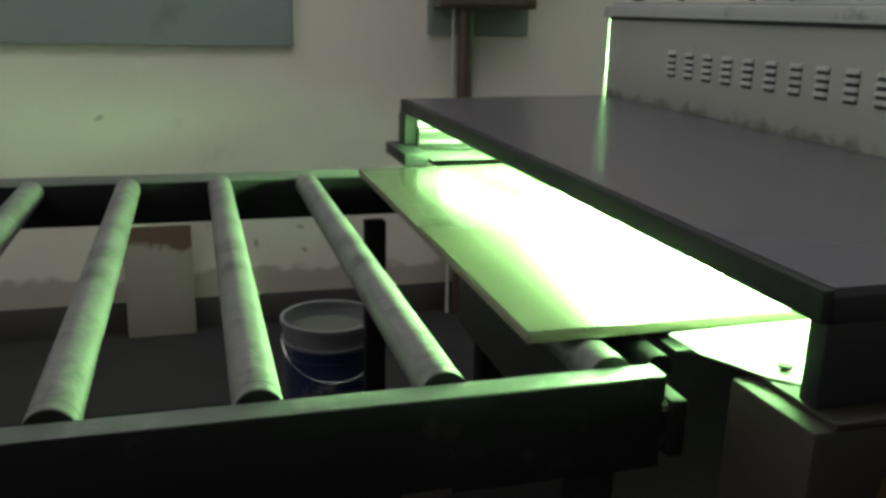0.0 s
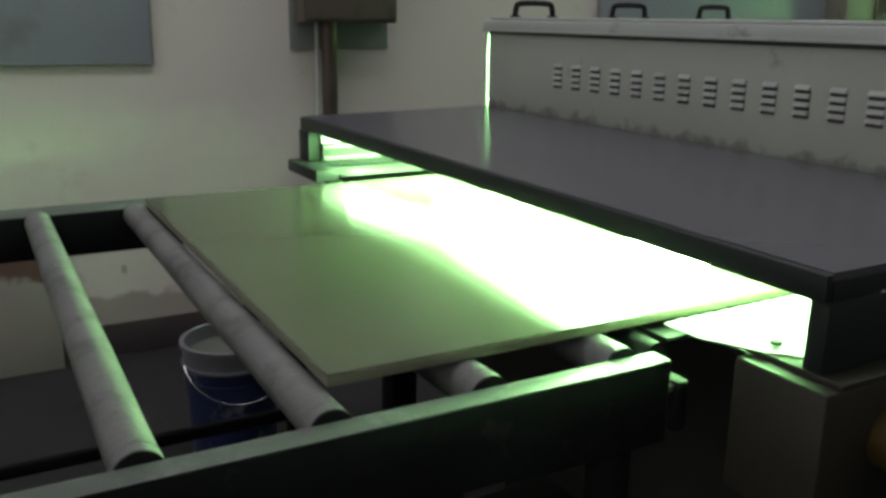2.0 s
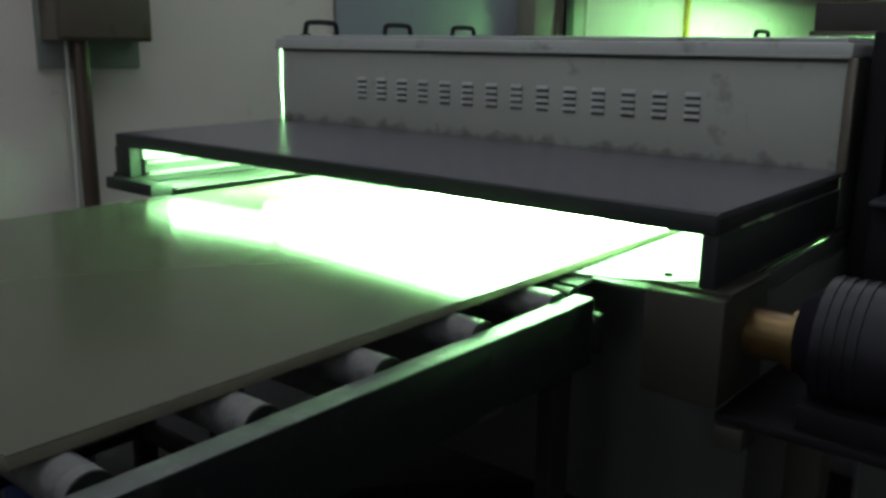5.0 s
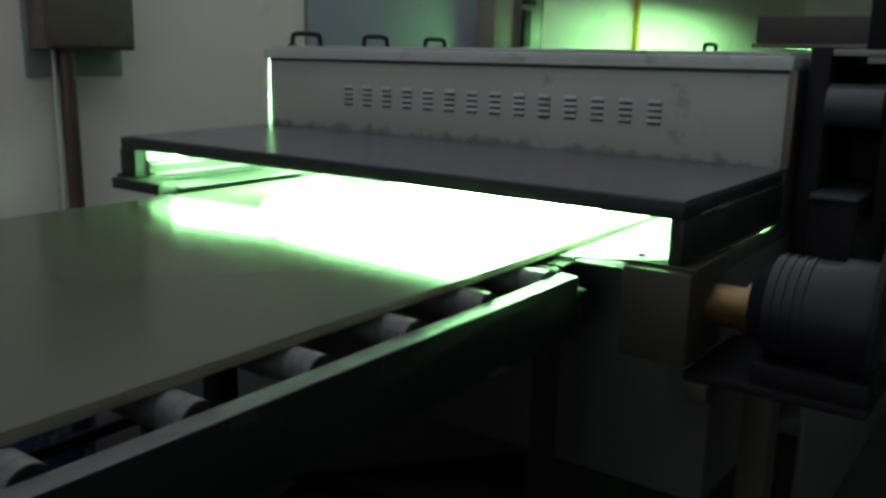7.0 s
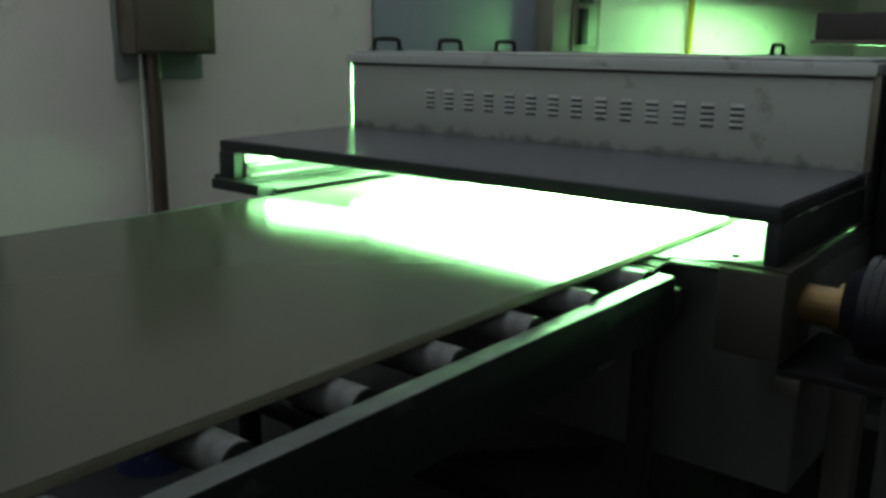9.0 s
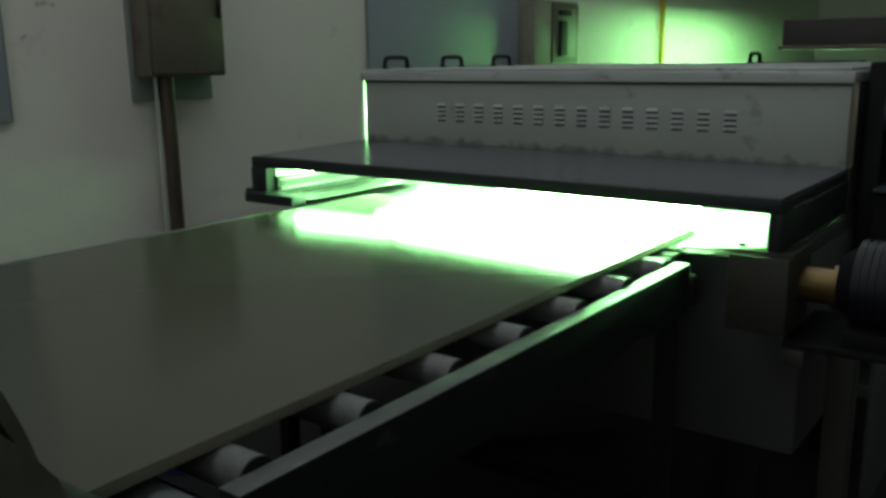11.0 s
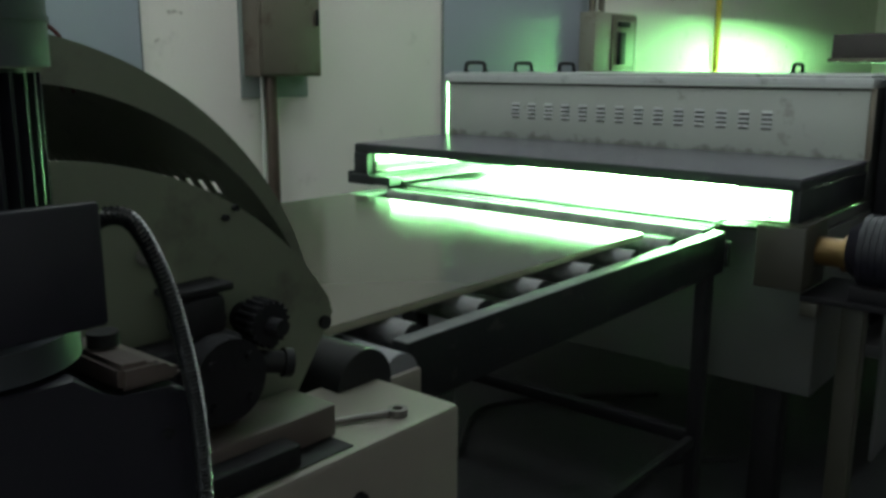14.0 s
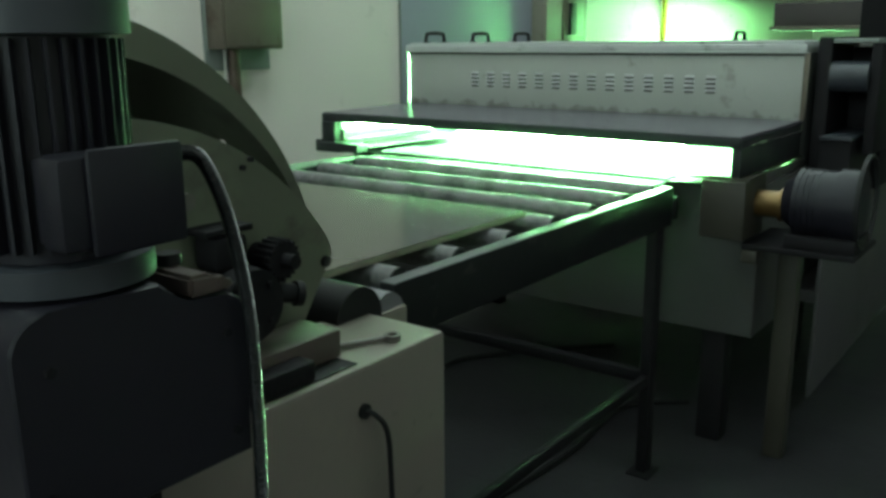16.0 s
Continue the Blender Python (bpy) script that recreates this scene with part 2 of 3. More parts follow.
def rod(bm, p0, p1, r, seg=24, r2=None, caps=True):
    p0, p1 = Vector(p0), Vector(p1)
    d = p1 - p0
    m = Matrix.Translation((p0 + p1) / 2) @ d.to_track_quat("Z", "Y").to_matrix().to_4x4()
    bmesh.ops.create_cone(bm, cap_ends=caps, segments=seg, radius1=r, radius2=r if r2 is None else r2, depth=d.length, matrix=m)


def ring(bm, c, axis, r_in, r_out, depth, seg=32):
    """A flat ring with depth, centred at c, its axis along axis."""
    m = Matrix.Translation(c) @ Vector(axis).to_track_quat("Z", "Y").to_matrix().to_4x4()
    loops = []
    for rr, zz in ((r_in, -depth / 2), (r_out, -depth / 2), (r_out, depth / 2), (r_in, depth / 2)):
        loops.append([bm.verts.new(m @ Vector((rr * math.cos(2 * math.pi * i / seg), rr * math.sin(2 * math.pi * i / seg), zz))) for i in range(seg)])
    for k in range(4):
        a, b = loops[k], loops[(k + 1) % 4]
        for i in range(seg):
            j = (i + 1) % seg
            bm.faces.new((a[i], a[j], b[j], b[i]))


def slab_from(bm, pts, y0, y1):
    """A flat plate with the outline pts in x and z, between y0 and y1."""
    a = [bm.verts.new((x, y0, z)) for x, z in pts]
    b = [bm.verts.new((x, y1, z)) for x, z in pts]
    bm.faces.new(a), bm.faces.new(b[::-1])
    for i in range(len(pts)):
        j = (i + 1) % len(pts)
        bm.faces.new((a[j], a[i], b[i], b[j]))


def tube(bm, path, radius, seg=10, ribs=0.0, period=2):
    """A tube along a list of points, its radius ribbed by ribs."""
    path = [Vector(p) for p in path]
    prev, up = None, Vector((0, 1, 0.01))
    for k, p in enumerate(path):
        d = (path[min(k + 1, len(path) - 1)] - path[max(k - 1, 0)]).normalized()
        side = d.cross(up).normalized()
        other = side.cross(d)
        rr = radius - ribs * math.cos(2 * math.pi * k / period)
        loop = [bm.verts.new(p + rr * (math.cos(2 * math.pi * i / seg) * side + math.sin(2 * math.pi * i / seg) * other)) for i in range(seg)]
        if prev:
            for i in range(seg):
                j = (i + 1) % seg
                bm.faces.new((prev[i], prev[j], loop[j], loop[i]))
        prev = loop


def smooth_path(pts, n):
    """n points along a smooth curve through pts."""
    pts = [Vector(p) for p in pts]
    out = []
    for k in range(n):
        u = k / (n - 1) * (len(pts) - 1)
        i = min(int(u), len(pts) - 2)
        f = u - i
        p0, p1, p2, p3 = pts[max(i - 1, 0)], pts[i], pts[i + 1], pts[min(i + 2, len(pts) - 1)]
        out.append(0.5 * (2 * p1 + (p2 - p0) * f + (2 * p0 - 5 * p1 + 4 * p2 - p3) * f * f + (3 * p1 - p0 - 3 * p2 + p3) * f ** 3))
    return out


def even_path(pts, step):
    """Points every step metres along a smooth curve through pts."""
    dense = smooth_path(pts, 2000)
    out, run = [dense[0]], 0.0
    for a, b in zip(dense, dense[1:]):
        run += (b - a).length
        if run >= step:
            out.append(b)
            run -= step
    return out


def mesh_of(name, bm, mat):
    bmesh.ops.recalc_face_normals(bm, faces=bm.faces)
    me = bpy.data.meshes.new(name)
    bm.to_mesh(me)
    bm.free()
    me.materials.append(mat)
    for p in me.polygons:
        p.use_smooth = True
    me.set_sharp_from_angle(angle=radians(28))
    return me


def part(name, bm, mat, parent, label=""):
    ob = new(name, mesh_of(name, bm, mat))
    ob.parent = parent
    if label:
        tagged(ob, label)
    return ob


def solid(name, bm, mat, label="", category="", group="", kind=""):
    return tagged(new(name, mesh_of(name, bm, mat)), label, category, group, kind)


def thing(name, at, label, category, group=""):
    ob = new(name)
    ob.empty_display_size = 0.1
    ob.matrix_world = pose(*at)
    return tagged(ob, label, category, group)


def B():
    return bmesh.new()


def part_at(name, bm, mat, parent, label=""):
    """A part whose mesh is written in world metres, under a thing or part that stands elsewhere."""
    bpy.context.view_layer.update()
    ob = part(name, bm, mat, parent, label)
    ob.data.transform(parent.matrix_world.inverted())
    return ob


def boxes(name, mat, parent, *spans, bevel=0.003, label=""):
    bm = B()
    for s in spans:
        box(bm, *s, bevel=bevel)
    return part_at(name, bm, mat, parent, label)


# ---- the hall ----
WX0, WX1, WY0, WY1, TOP = -7.0, 12.0, -4.6, 2.712, 4.6


def wall(name, mat, *spans):
    bm = B()
    for s in spans:
        box(bm, *s)
    return solid(name, bm, mat, "old cream-white plaster wall with stains", "wall", kind="structure")


wall("wall_north", M_WALL, (WX0, WX1, WY1, WY1 + 0.2, 0, TOP))
# The gap in the west wall is made for the added lamp there.
wall("wall_west", M_WALL, (WX0 - 0.2, WX0, WY0, -2.7, 0, TOP), (WX0 - 0.2, WX0, 0.3, WY1 + 0.2, 0, TOP), (WX0 - 0.2, WX0, -2.7, 0.3, 0, 1.8), (WX0 - 0.2, WX0, -2.7, 0.3, 3.2, TOP))
wall("wall_east", M_WALL, (WX1, WX1 + 0.2, WY0, WY1 + 0.2, 0, TOP))
wall("wall_south", M_WALL, (WX0, WX1, WY0 - 0.2, WY0, 0, TOP))
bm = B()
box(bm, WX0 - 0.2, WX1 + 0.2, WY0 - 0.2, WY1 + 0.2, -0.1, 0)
solid("floor", bm, M_FLOOR, "dirty concrete workshop floor darkened for shade under the line", "floor", kind="structure")
# Ceiling openings exist only for the added lamps above them.
bm = B()
for y0, y1 in ((WY0 - 0.2, -3.9), (-2.5, 0.2), (1.6, WY1 + 0.2)):
    box(bm, WX0 - 0.2, WX1 + 0.2, y0, y1, TOP, TOP + 0.1)
for y0, y1 in ((-3.9, -2.5), (0.2, 1.6)):
    edge = WX0 - 0.2
    for wx in UNSEEN_SKYLIGHTS:
        box(bm, edge, wx - 1.2, y0, y1, TOP, TOP + 0.1)
        edge = wx + 1.2
    box(bm, edge, WX1 + 0.2, y0, y1, TOP, TOP + 0.1)
solid("ceiling", bm, M_CEIL, "plain painted ceiling", "ceiling", kind="structure")
bm = B()
box(bm, WX0, 4.3, WY1 - 0.012, WY1 - 0.002, 0.0, 0.13, 0.003)
solid("baseboard", bm, M_SKIRT, "grimy dark skirting along the wall", "baseboard", kind="structure")


# ---- things on the north wall ----
def wall_sheet(x0, x1, z0, z1, label):
    t = thing("wall_panel", ((x0 + x1) / 2, WY1, z0), label, "panel", "blue-grey sheets on the wall")
    boxes("sheet", M_BLUE, t, (x0, x1, WY1 - 0.016, WY1 - 0.001, z0, z1), bevel=0.002)
    boxes("edge_trim", M_PLATE, t, (x0 - 0.006, x0, WY1 - 0.02, WY1 - 0.001, z0, z1), (x1, x1 + 0.006, WY1 - 0.02, WY1 - 0.001, z0, z1), (x0 - 0.006, x1 + 0.006, WY1 - 0.02, WY1 - 0.001, z0 - 0.006, z0), bevel=0.001)


wall_sheet(-2.3, -0.114, 1.143, 2.4, "blue-grey painted metal sheet fixed on the plaster wall")
wall_sheet(2.0, 3.76, 0.9, 2.6, "tall blue-grey sheet door on the plaster wall")


def control_cabinet():
    t = thing("control_cabinet", (0.64, WY1, 1.19), "brown-grey metal control cabinet on a wall plate", "cabinet")
    boxes("back_plate", M_PLATE, t, (0.432, 0.865, WY1 - 0.014, WY1 - 0.001, 1.187, 1.9))
    boxes("body", M_CAB, t, (0.448, 0.850, 2.572, WY1 - 0.016, 1.295, 1.85), bevel=0.006)
    boxes("door", M_CAB, t, (0.46, 0.838, 2.558, 2.5705, 1.307, 1.838), bevel=0.004)
    boxes("handle", M_BLACK, t, (0.805, 0.82, 2.542, 2.557, 1.55, 1.63), bevel=0.003)
    bm = B()
    rod(bm, (0.583, 2.66, 0.0), (0.583, 2.66, 1.2945), 0.032)
    part_at("pipe", bm, M_PIPE, t, "brown steel pipe down to the floor")
    bm = B()
    rod(bm, (0.533, 2.67, 0.0), (0.533, 2.67, 1.2945), 0.008)
    part_at("conduit", bm, M_PIPEW, t, "thin pale conduit")


control_cabinet()

lp = thing("leaning_plate", (-0.63, 2.66, 0.0), "rust-stained white metal plate leaning on the wall", "plate")
bm = B()
box(bm, -0.13, 0.13, -0.006, 0.006, 0.0, 0.445, 0.002)
part("sheet", bm, M_RUST, lp)
lp.matrix_world = pose(-0.66, 2.645, 0.001, -4.5, 0, 0)


# ---- paint pail under the conveyor ----
def pail():
    t = thing("paint_pail", (-0.13, 1.70, 0.0), "open blue and white paint pail of pale lacquer on the floor", "bucket")
    r0, r1, h = 0.125, 0.143, 0.375
    bm = B()
    rod(bm, (0, 0, 0.002), (0, 0, 0.315), r0, 40, r2=r0 + 0.014)
    part("lower_body", bm, M_PAIL, t, "blue printed lower half")
    bm = B()
    rod(bm, (0, 0, 0.316), (0, 0, h), r0 + 0.014, 40, r2=r1, caps=False)
    part("upper_body", bm, M_PAILW, t, "white upper half")
    bm = B()
    ring(bm, (0, 0, h), (0, 0, 1), r1 - 0.006, r1 + 0.006, 0.012, 40)
    part("rim", bm, M_PAILW, t)
    bm = B()
    ring(bm, (0, 0, h - 0.06), (0, 0, 1), r1 - 0.006, r1 + 0.004, 0.008, 40)
    part("hoop", bm, M_PAILW, t)
    bm = B()
    ring(bm, (0, 0, 0.27), (0, 0, 1), 0.13, 0.1405, 0.007, 40)
    part("lower_hoop", bm, M_PAIL, t)
    bm = B()
    rod(bm, (0, 0, h - 0.05), (0, 0, h - 0.04), r1 - 0.010, 40)
    part("lacquer", bm, M_PAINT, t, "pale lacquer in the pail")
    bm = B()
    tube(bm, [(0.148 * math.cos(a), -0.03 - 0.13 * math.sin(a), h - 0.05 - 0.10 * math.sin(a)) for a in [i * math.pi / 16 for i in range(17)]], 0.0025, 6)
    part("wire_handle", bm, M_CHROME, t)


pail()

# ---- roller conveyor ----
ROLL_R, ROLL_Z, PITCH = 0.0265, 0.8865, 0.1985
conv = thing("roller_conveyor", (-0.65, 0.65, 0.0), "dark green steel roller conveyor with dusty rollers", "conveyor")


def rail(y0, y1, z0, name, label):
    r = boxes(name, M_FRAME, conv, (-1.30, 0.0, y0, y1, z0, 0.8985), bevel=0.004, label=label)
    boxes("top_face", M_RAILTOP, r, (-1.299, -0.001, y0 + 0.001, y1 - 0.001, 0.8987, 0.9005), bevel=0.0006, label="worn top edge of the rail, paler for the light on it")
    return r


near_rail = rail(0.0, 0.037, 0.786, "side_rail", "dark painted box-section side rail")
far_rail = rail(1.225, 1.325, 0.805, "side_rail", "dark painted box-section side rail")
for lx in (-1.2, -0.08):
    for ly0, ly1 in ((0.002, 0.035), (1.23, 1.27)):
        lg = boxes("leg", M_CAST, conv, (lx - 0.025, lx + 0.025, ly0, ly1, 0.006, 0.785), bevel=0.003)
        boxes("foot_plate", M_CAST, lg, (lx - 0.05, lx + 0.05, ly0 - 0.02, ly1 + 0.02, 0.0, 0.0058), bevel=0.001)
    boxes("cross_bar", M_CAST, conv, (lx - 0.018, lx + 0.018, 0.036, 1.229, 0.30, 0.336), bevel=0.003)
boxes("stretcher", M_CAST, conv, (-1.174, -0.106, 0.008, 0.03, 0.30, 0.33), bevel=0.003)
boxes("stretcher", M_CAST, conv, (-1.174, -0.106, 1.239, 1.261, 0.30, 0.33), bevel=0.003)
boxes("end_bar", M_FRAME, conv, (-1.298, -1.262, 0.038, 1.186, 0.82, 0.85), bevel=0.003)
bm = B()
rod(bm, (0, 0.041, 0), (0, 1.220, 0), ROLL_R, 32)
ring(bm, (0, 0.062, 0), (0, 1, 0), ROLL_R - 0.001, ROLL_R + 0.0005, 0.004, 32)
roller_mesh = mesh_of("roller", bm, M_ROLLER)
bm = B()
rod(bm, (0, -0.0017, 0), (0, 0.0017, 0), 0.0262, 28)
cap_mesh = mesh_of("bearing_cap", bm, M_BLACK)
ROLLERS = []
for i in range(7):
    r = new("roller", roller_mesh)
    r.parent = conv
    r.matrix_basis = pose(-0.05 - PITCH * i + 0.65, -0.65, ROLL_Z)
    tagged(r, "dusty grey steel conveyor roller")
    for cy in (0.0391, 1.2219):
        c = new("bearing_cap", cap_mesh)
        c.parent = r
        c.matrix_basis = pose(0, cy, 0)
    ROLLERS.append(r)

boxes("label_strip", M_SKIRT, near_rail, (-0.305, -0.25, -0.0015, -0.0002, 0.787, 0.795), bevel=0.0, label="small pale strip on the rail")

# ---- the moving board ----
BL, BW, BT = 2.19, 1.085, 0.015
BOARD_Z = ROLL_Z + ROLL_R + 0.0006
board = thing("coated_board", (0, 0, 0), "freshly varnished grey-beige wooden board lying on the rollers", "board")
bm = B()
box(bm, 0, BL, 0, BW, 0, BT - 0.0015, 0.001)
part("core", bm, M_EDGE, board, "pale raw board core and edges")
bm = B()
box(bm, 0.0005, BL - 0.0005, 0.0005, BW - 0.0005, BT - 0.0014, BT)
part("varnish", bm, M_BOARD, board, "glossy varnished top face")
board.matrix_world = pose(-0.133, 0.093, BOARD_Z)

# ---- curing oven ----
oven = thing("curing_oven", (1.2, 0.65, 0.0), "grey steel ultraviolet curing oven with glowing mouth", "oven")
OX1 = 2.3
bm = B()
va, vb = [[bm.verts.new((x, y, z)) for x, y in ((0.0525, -0.174), (0.6675, -0.176), (0.6675, 1.561), (0.0525, 1.494))] for z in (1.046, 1.056)]
bm.faces.new(va[::-1]), bm.faces.new(vb)
for k in range(4):
    bm.faces.new((va[k], va[(k + 1) % 4], vb[(k + 1) % 4], vb[k]))
hood = part_at("hood", bm, M_HOODTOP, oven, "dark enamelled hood top over the oven mouth")
boxes("fascia", M_HOODEDGE, hood, (0.040, 0.052, -0.176, 1.496, 1.022, 1.0545), bevel=0.002)
boxes("side_fascia", M_HOODEDGE, hood, (0.053, 0.66, -0.176, -0.166, 1.022, 1.0455), bevel=0.001)
boxes("side_fascia", M_HOODEDGE, hood, (0.053, 0.66, 1.486, 1.496, 1.022, 1.0455), bevel=0.001)
boxes("underside", M_INNER, hood, (0.053, 0.66, -0.164, 1.484, 1.036, 1.0455), bevel=0.001, label="white inner sheet")
boxes("side_skirt", M_HOODEDGE, hood, (0.05, 0.676, -0.176, -0.150, 0.936, 1.0215), bevel=0.003, label="black near side skirt of the hood")
boxes("side_skirt", M_HOODEDGE, hood, (0.035, 0.667, 1.424, 1.496, 0.943, 1.0215), bevel=0.003)
boxes("inner_side", M_INNER, hood, (0.07, 0.66, 1.416, 1.4235, 0.99, 1.0355), bevel=0.0, label="white inner side sheet")
# This sheet's dark colour carries the light's fall-off below the white sheet.
boxes("lower_side", M_BASE, hood, (0.07, 0.66, 1.410, 1.4235, 0.944, 0.9895), bevel=0.001, label="lower side sheet darkened for the dimmer far corner")
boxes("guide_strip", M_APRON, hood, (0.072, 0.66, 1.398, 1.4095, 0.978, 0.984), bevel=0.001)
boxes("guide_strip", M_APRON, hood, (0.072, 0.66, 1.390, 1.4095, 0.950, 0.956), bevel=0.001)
# Plate colour is dark too, to hold the weaker light in this corner.
boxes("far_table_plate", M_BASE, oven, (0.064, 0.66, 1.262, 1.4095, 0.926, 0.930), bevel=0.001, label="far table plate inside the mouth, darkened for dimmer light")
boxes("inner_side", M_INNER, hood, (0.07, 0.66, -0.1495, -0.142, 0.94, 1.0355), bevel=0.0, label="white inner side sheet")
bm = B()
rod(bm, (0.13, -0.178, 1.024), (0.64, -0.178, 1.022), 0.003, 8)
part_at("edge_strip", bm, M_CHROME, hood)
boxes("end_bracket", M_HOODEDGE, oven, (0.0, 0.062, 1.275, 1.492, 0.912, 0.9425), bevel=0.003, label="black far end bracket below the hood")

front = boxes("front_panel", M_FRONT, oven, (0.668, 0.676, -0.165, 1.548, 1.048, 1.283), bevel=0.002, label="grey painted front panel with louvres")
bm = B()
for k in range(4):
    z = 0.024 - 0.016 * k
    v = [bm.verts.new(p) for p in ((0, -0.018, z + 0.006), (0, 0.018, z + 0.006), (-0.008, 0.017, z - 0.002), (-0.008, -0.017, z - 0.002), (-0.008, 0.017, z - 0.004), (-0.008, -0.017, z - 0.004), (0, 0.018, z - 0.003), (0, -0.018, z - 0.003))]
    for f in ((0, 1, 2, 3), (3, 2, 4, 5), (0, 3, 5, 7), (1, 6, 4, 2)):
        bm.faces.new([v[i] for i in f])
lou_mesh = mesh_of("louvre", bm, M_LID)
# Dark plates stand in for the shade inside the louvre openings.
bm = B()
for k in range(4):
    box(bm, -0.0012, -0.0002, -0.0175, 0.0175, 0.0132 - 0.016 * k, 0.0205 - 0.016 * k)
gap_mesh = mesh_of("louvre_slot", bm, M_DARK)
for i in range(14):
    for nm, me in (("louvre", lou_mesh), ("louvre_slot", gap_mesh)):
        o = new(nm, me)
        o.parent = front
        o.matrix_basis = pose(0.6675 - 1.2, 1.188 - 0.0797 * i - 0.65, 1.172)
lid = boxes("lid", M_LID, oven, (0.655, OX1, -0.175, 1.565, 1.283, 1.312), bevel=0.005, label="grey steel lid with black handles")
boxes("lid_lip", M_STEEL, lid, (0.649, 0.6545, -0.172, 1.562, 1.281, 1.287), bevel=0.001, label="pale folded lip along the lid edge")
# Dark strip colours in the shade under the lid's overhang.
boxes("lid_shade_strip", M_DARK, lid, (0.6655, 0.6675, -0.165, 1.548, 1.2725, 1.2825), bevel=0.0, label="dark strip for the shaded gap below the lid")
boxes("lid_top", M_LID, lid, (0.67, OX1 - 0.01, -0.16, 1.55, 1.3125, 1.322), bevel=0.004)
for hx, hy in ((0.795, 1.50), (1.164, 1.50), (1.53, 1.49), (2.15, 0.55)):
    bm = B()
    tube(bm, smooth_path([(hx - 0.068, hy, 1.322), (hx - 0.066, hy, 1.345), (hx - 0.05, hy, 1.362), (hx + 0.05, hy, 1.362), (hx + 0.066, hy, 1.345), (hx + 0.068, hy, 1.322)], 30), 0.0085, 10)
    for sx in (-1, 1):
        rod(bm, (hx + 0.068 * sx, hy, 1.3225), (hx + 0.068 * sx, hy, 1.327), 0.017, 16)
    part_at("handle", bm, M_BLACK, lid, "black moulded handle")
boxes("end_wall", M_STEEL, oven, (0.67, OX1, 1.562, 1.572, 0.897, 1.282), bevel=0.001)
boxes("sill", M_HOODEDGE, oven, (0.063, 0.69, 1.424, 1.56, 0.897, 0.9425), (0.6905, OX1, 1.50, 1.5615, 0.897, 0.939), bevel=0.001)
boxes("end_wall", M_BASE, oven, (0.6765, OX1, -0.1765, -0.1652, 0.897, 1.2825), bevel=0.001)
boxes("end_edge", M_CAB, oven, (0.655, 0.6675, -0.186, -0.168, 1.058, 1.2825), bevel=0.003, label="rusty brown edge strip of the front panel")
boxes("end_trim", M_CAB, oven, (0.6682, 0.6763, -0.1765, -0.1652, 1.0225, 1.2825), bevel=0.0)
boxes("back_wall", M_STEEL, oven, (OX1 - 0.01, OX1, -0.165, 1.561, 0.94, 1.282), bevel=0.001)
boxes("inner_lining", M_INNER, oven, (0.70, OX1 - 0.012, 1.549, 1.5605, 0.94, 1.27), (0.6765, OX1 - 0.012, -0.1648, -0.155, 0.898, 1.27), (0.70, OX1 - 0.012, -0.154, 1.548, 1.27, 1.2815), bevel=0.0, label="white inner lining")
# Added plate: keeps tube light from falling through below the mouth.
boxes("mouth_light_stop", M_CAST, oven, (0.045, 0.0995, 0.06, 1.26, 0.897, 0.902), bevel=0.0, label="added dark plate that stops tube light below the mouth")
boxes("inner_belt", M_BLACK, oven, (0.10, OX1 - 0.012, -0.149, 1.423, 0.897, 0.903), bevel=0.0, label="black inner belt")
for i in range(8):
    bm = B()
    rod(bm, (0.095 + 0.03 * i, 0.06, 0.908), (0.095 + 0.03 * i, 1.26, 0.908), 0.005, 12)
    part_at("support_bar", bm, M_RAILTOP, oven)
for x0, x1, lz, lr, y0, y1, lm in ((0.078, 0.23, 1.016, 0.016, 0.04, 1.04, M_LAMP3), (0.15, 0.30, 1.014, 0.016, 0.04, 1.18, M_LAMP3), (0.24, 0.38, 1.014, 0.016, 0.04, 1.2, M_LAMP3), (0.36, 0.46, 1.014, 0.016, 0.04, 1.2, M_LAMP3), (0.20, 0.14, 1.014, 0.012, 1.06, 1.395, M_LAMP4), (0.85, 0.85, 1.12, 0.02, -0.12, 1.5, M_LAMP), (1.25, 1.25, 1.12, 0.02, -0.12, 1.5, M_LAMP)):
    bm = B()
    rod(bm, (x0, y0, lz), (x1, y1, lz), lr, 20)
    part_at("uv_tube", bm, lm, oven, "glowing green-white ultraviolet tube")
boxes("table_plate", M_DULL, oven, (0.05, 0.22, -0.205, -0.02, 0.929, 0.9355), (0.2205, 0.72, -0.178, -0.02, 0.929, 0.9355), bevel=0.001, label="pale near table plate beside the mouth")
bm = B()
outline = [(0.105, -0.141), (0.075, -0.125), (0.052, -0.10), (0.036, -0.065), (0.027, -0.02), (0.024, 0.045), (0.50, 0.045), (0.50, -0.141)]
lo, hi = [[bm.verts.new((x, y, z - (0.006 if k in (4, 5) else 0.0))) for k, (x, y) in enumerate(outline)] for z in (0.9362, 0.9378)]
bm.faces.new(lo[::-1]), bm.faces.new(hi)
for k in range(8):
    bm.faces.new((lo[k], lo[(k + 1) % 8], hi[(k + 1) % 8], hi[k]))
part_at("apron", bm, M_APRON, oven, "pale bent sheet with a curved edge at the mouth")
bm = B()
rod(bm, (0.084, -0.085, 0.9379), (0.084, -0.085, 0.942), 0.008, 6)
part_at("bolt", bm, M_CAST, oven)
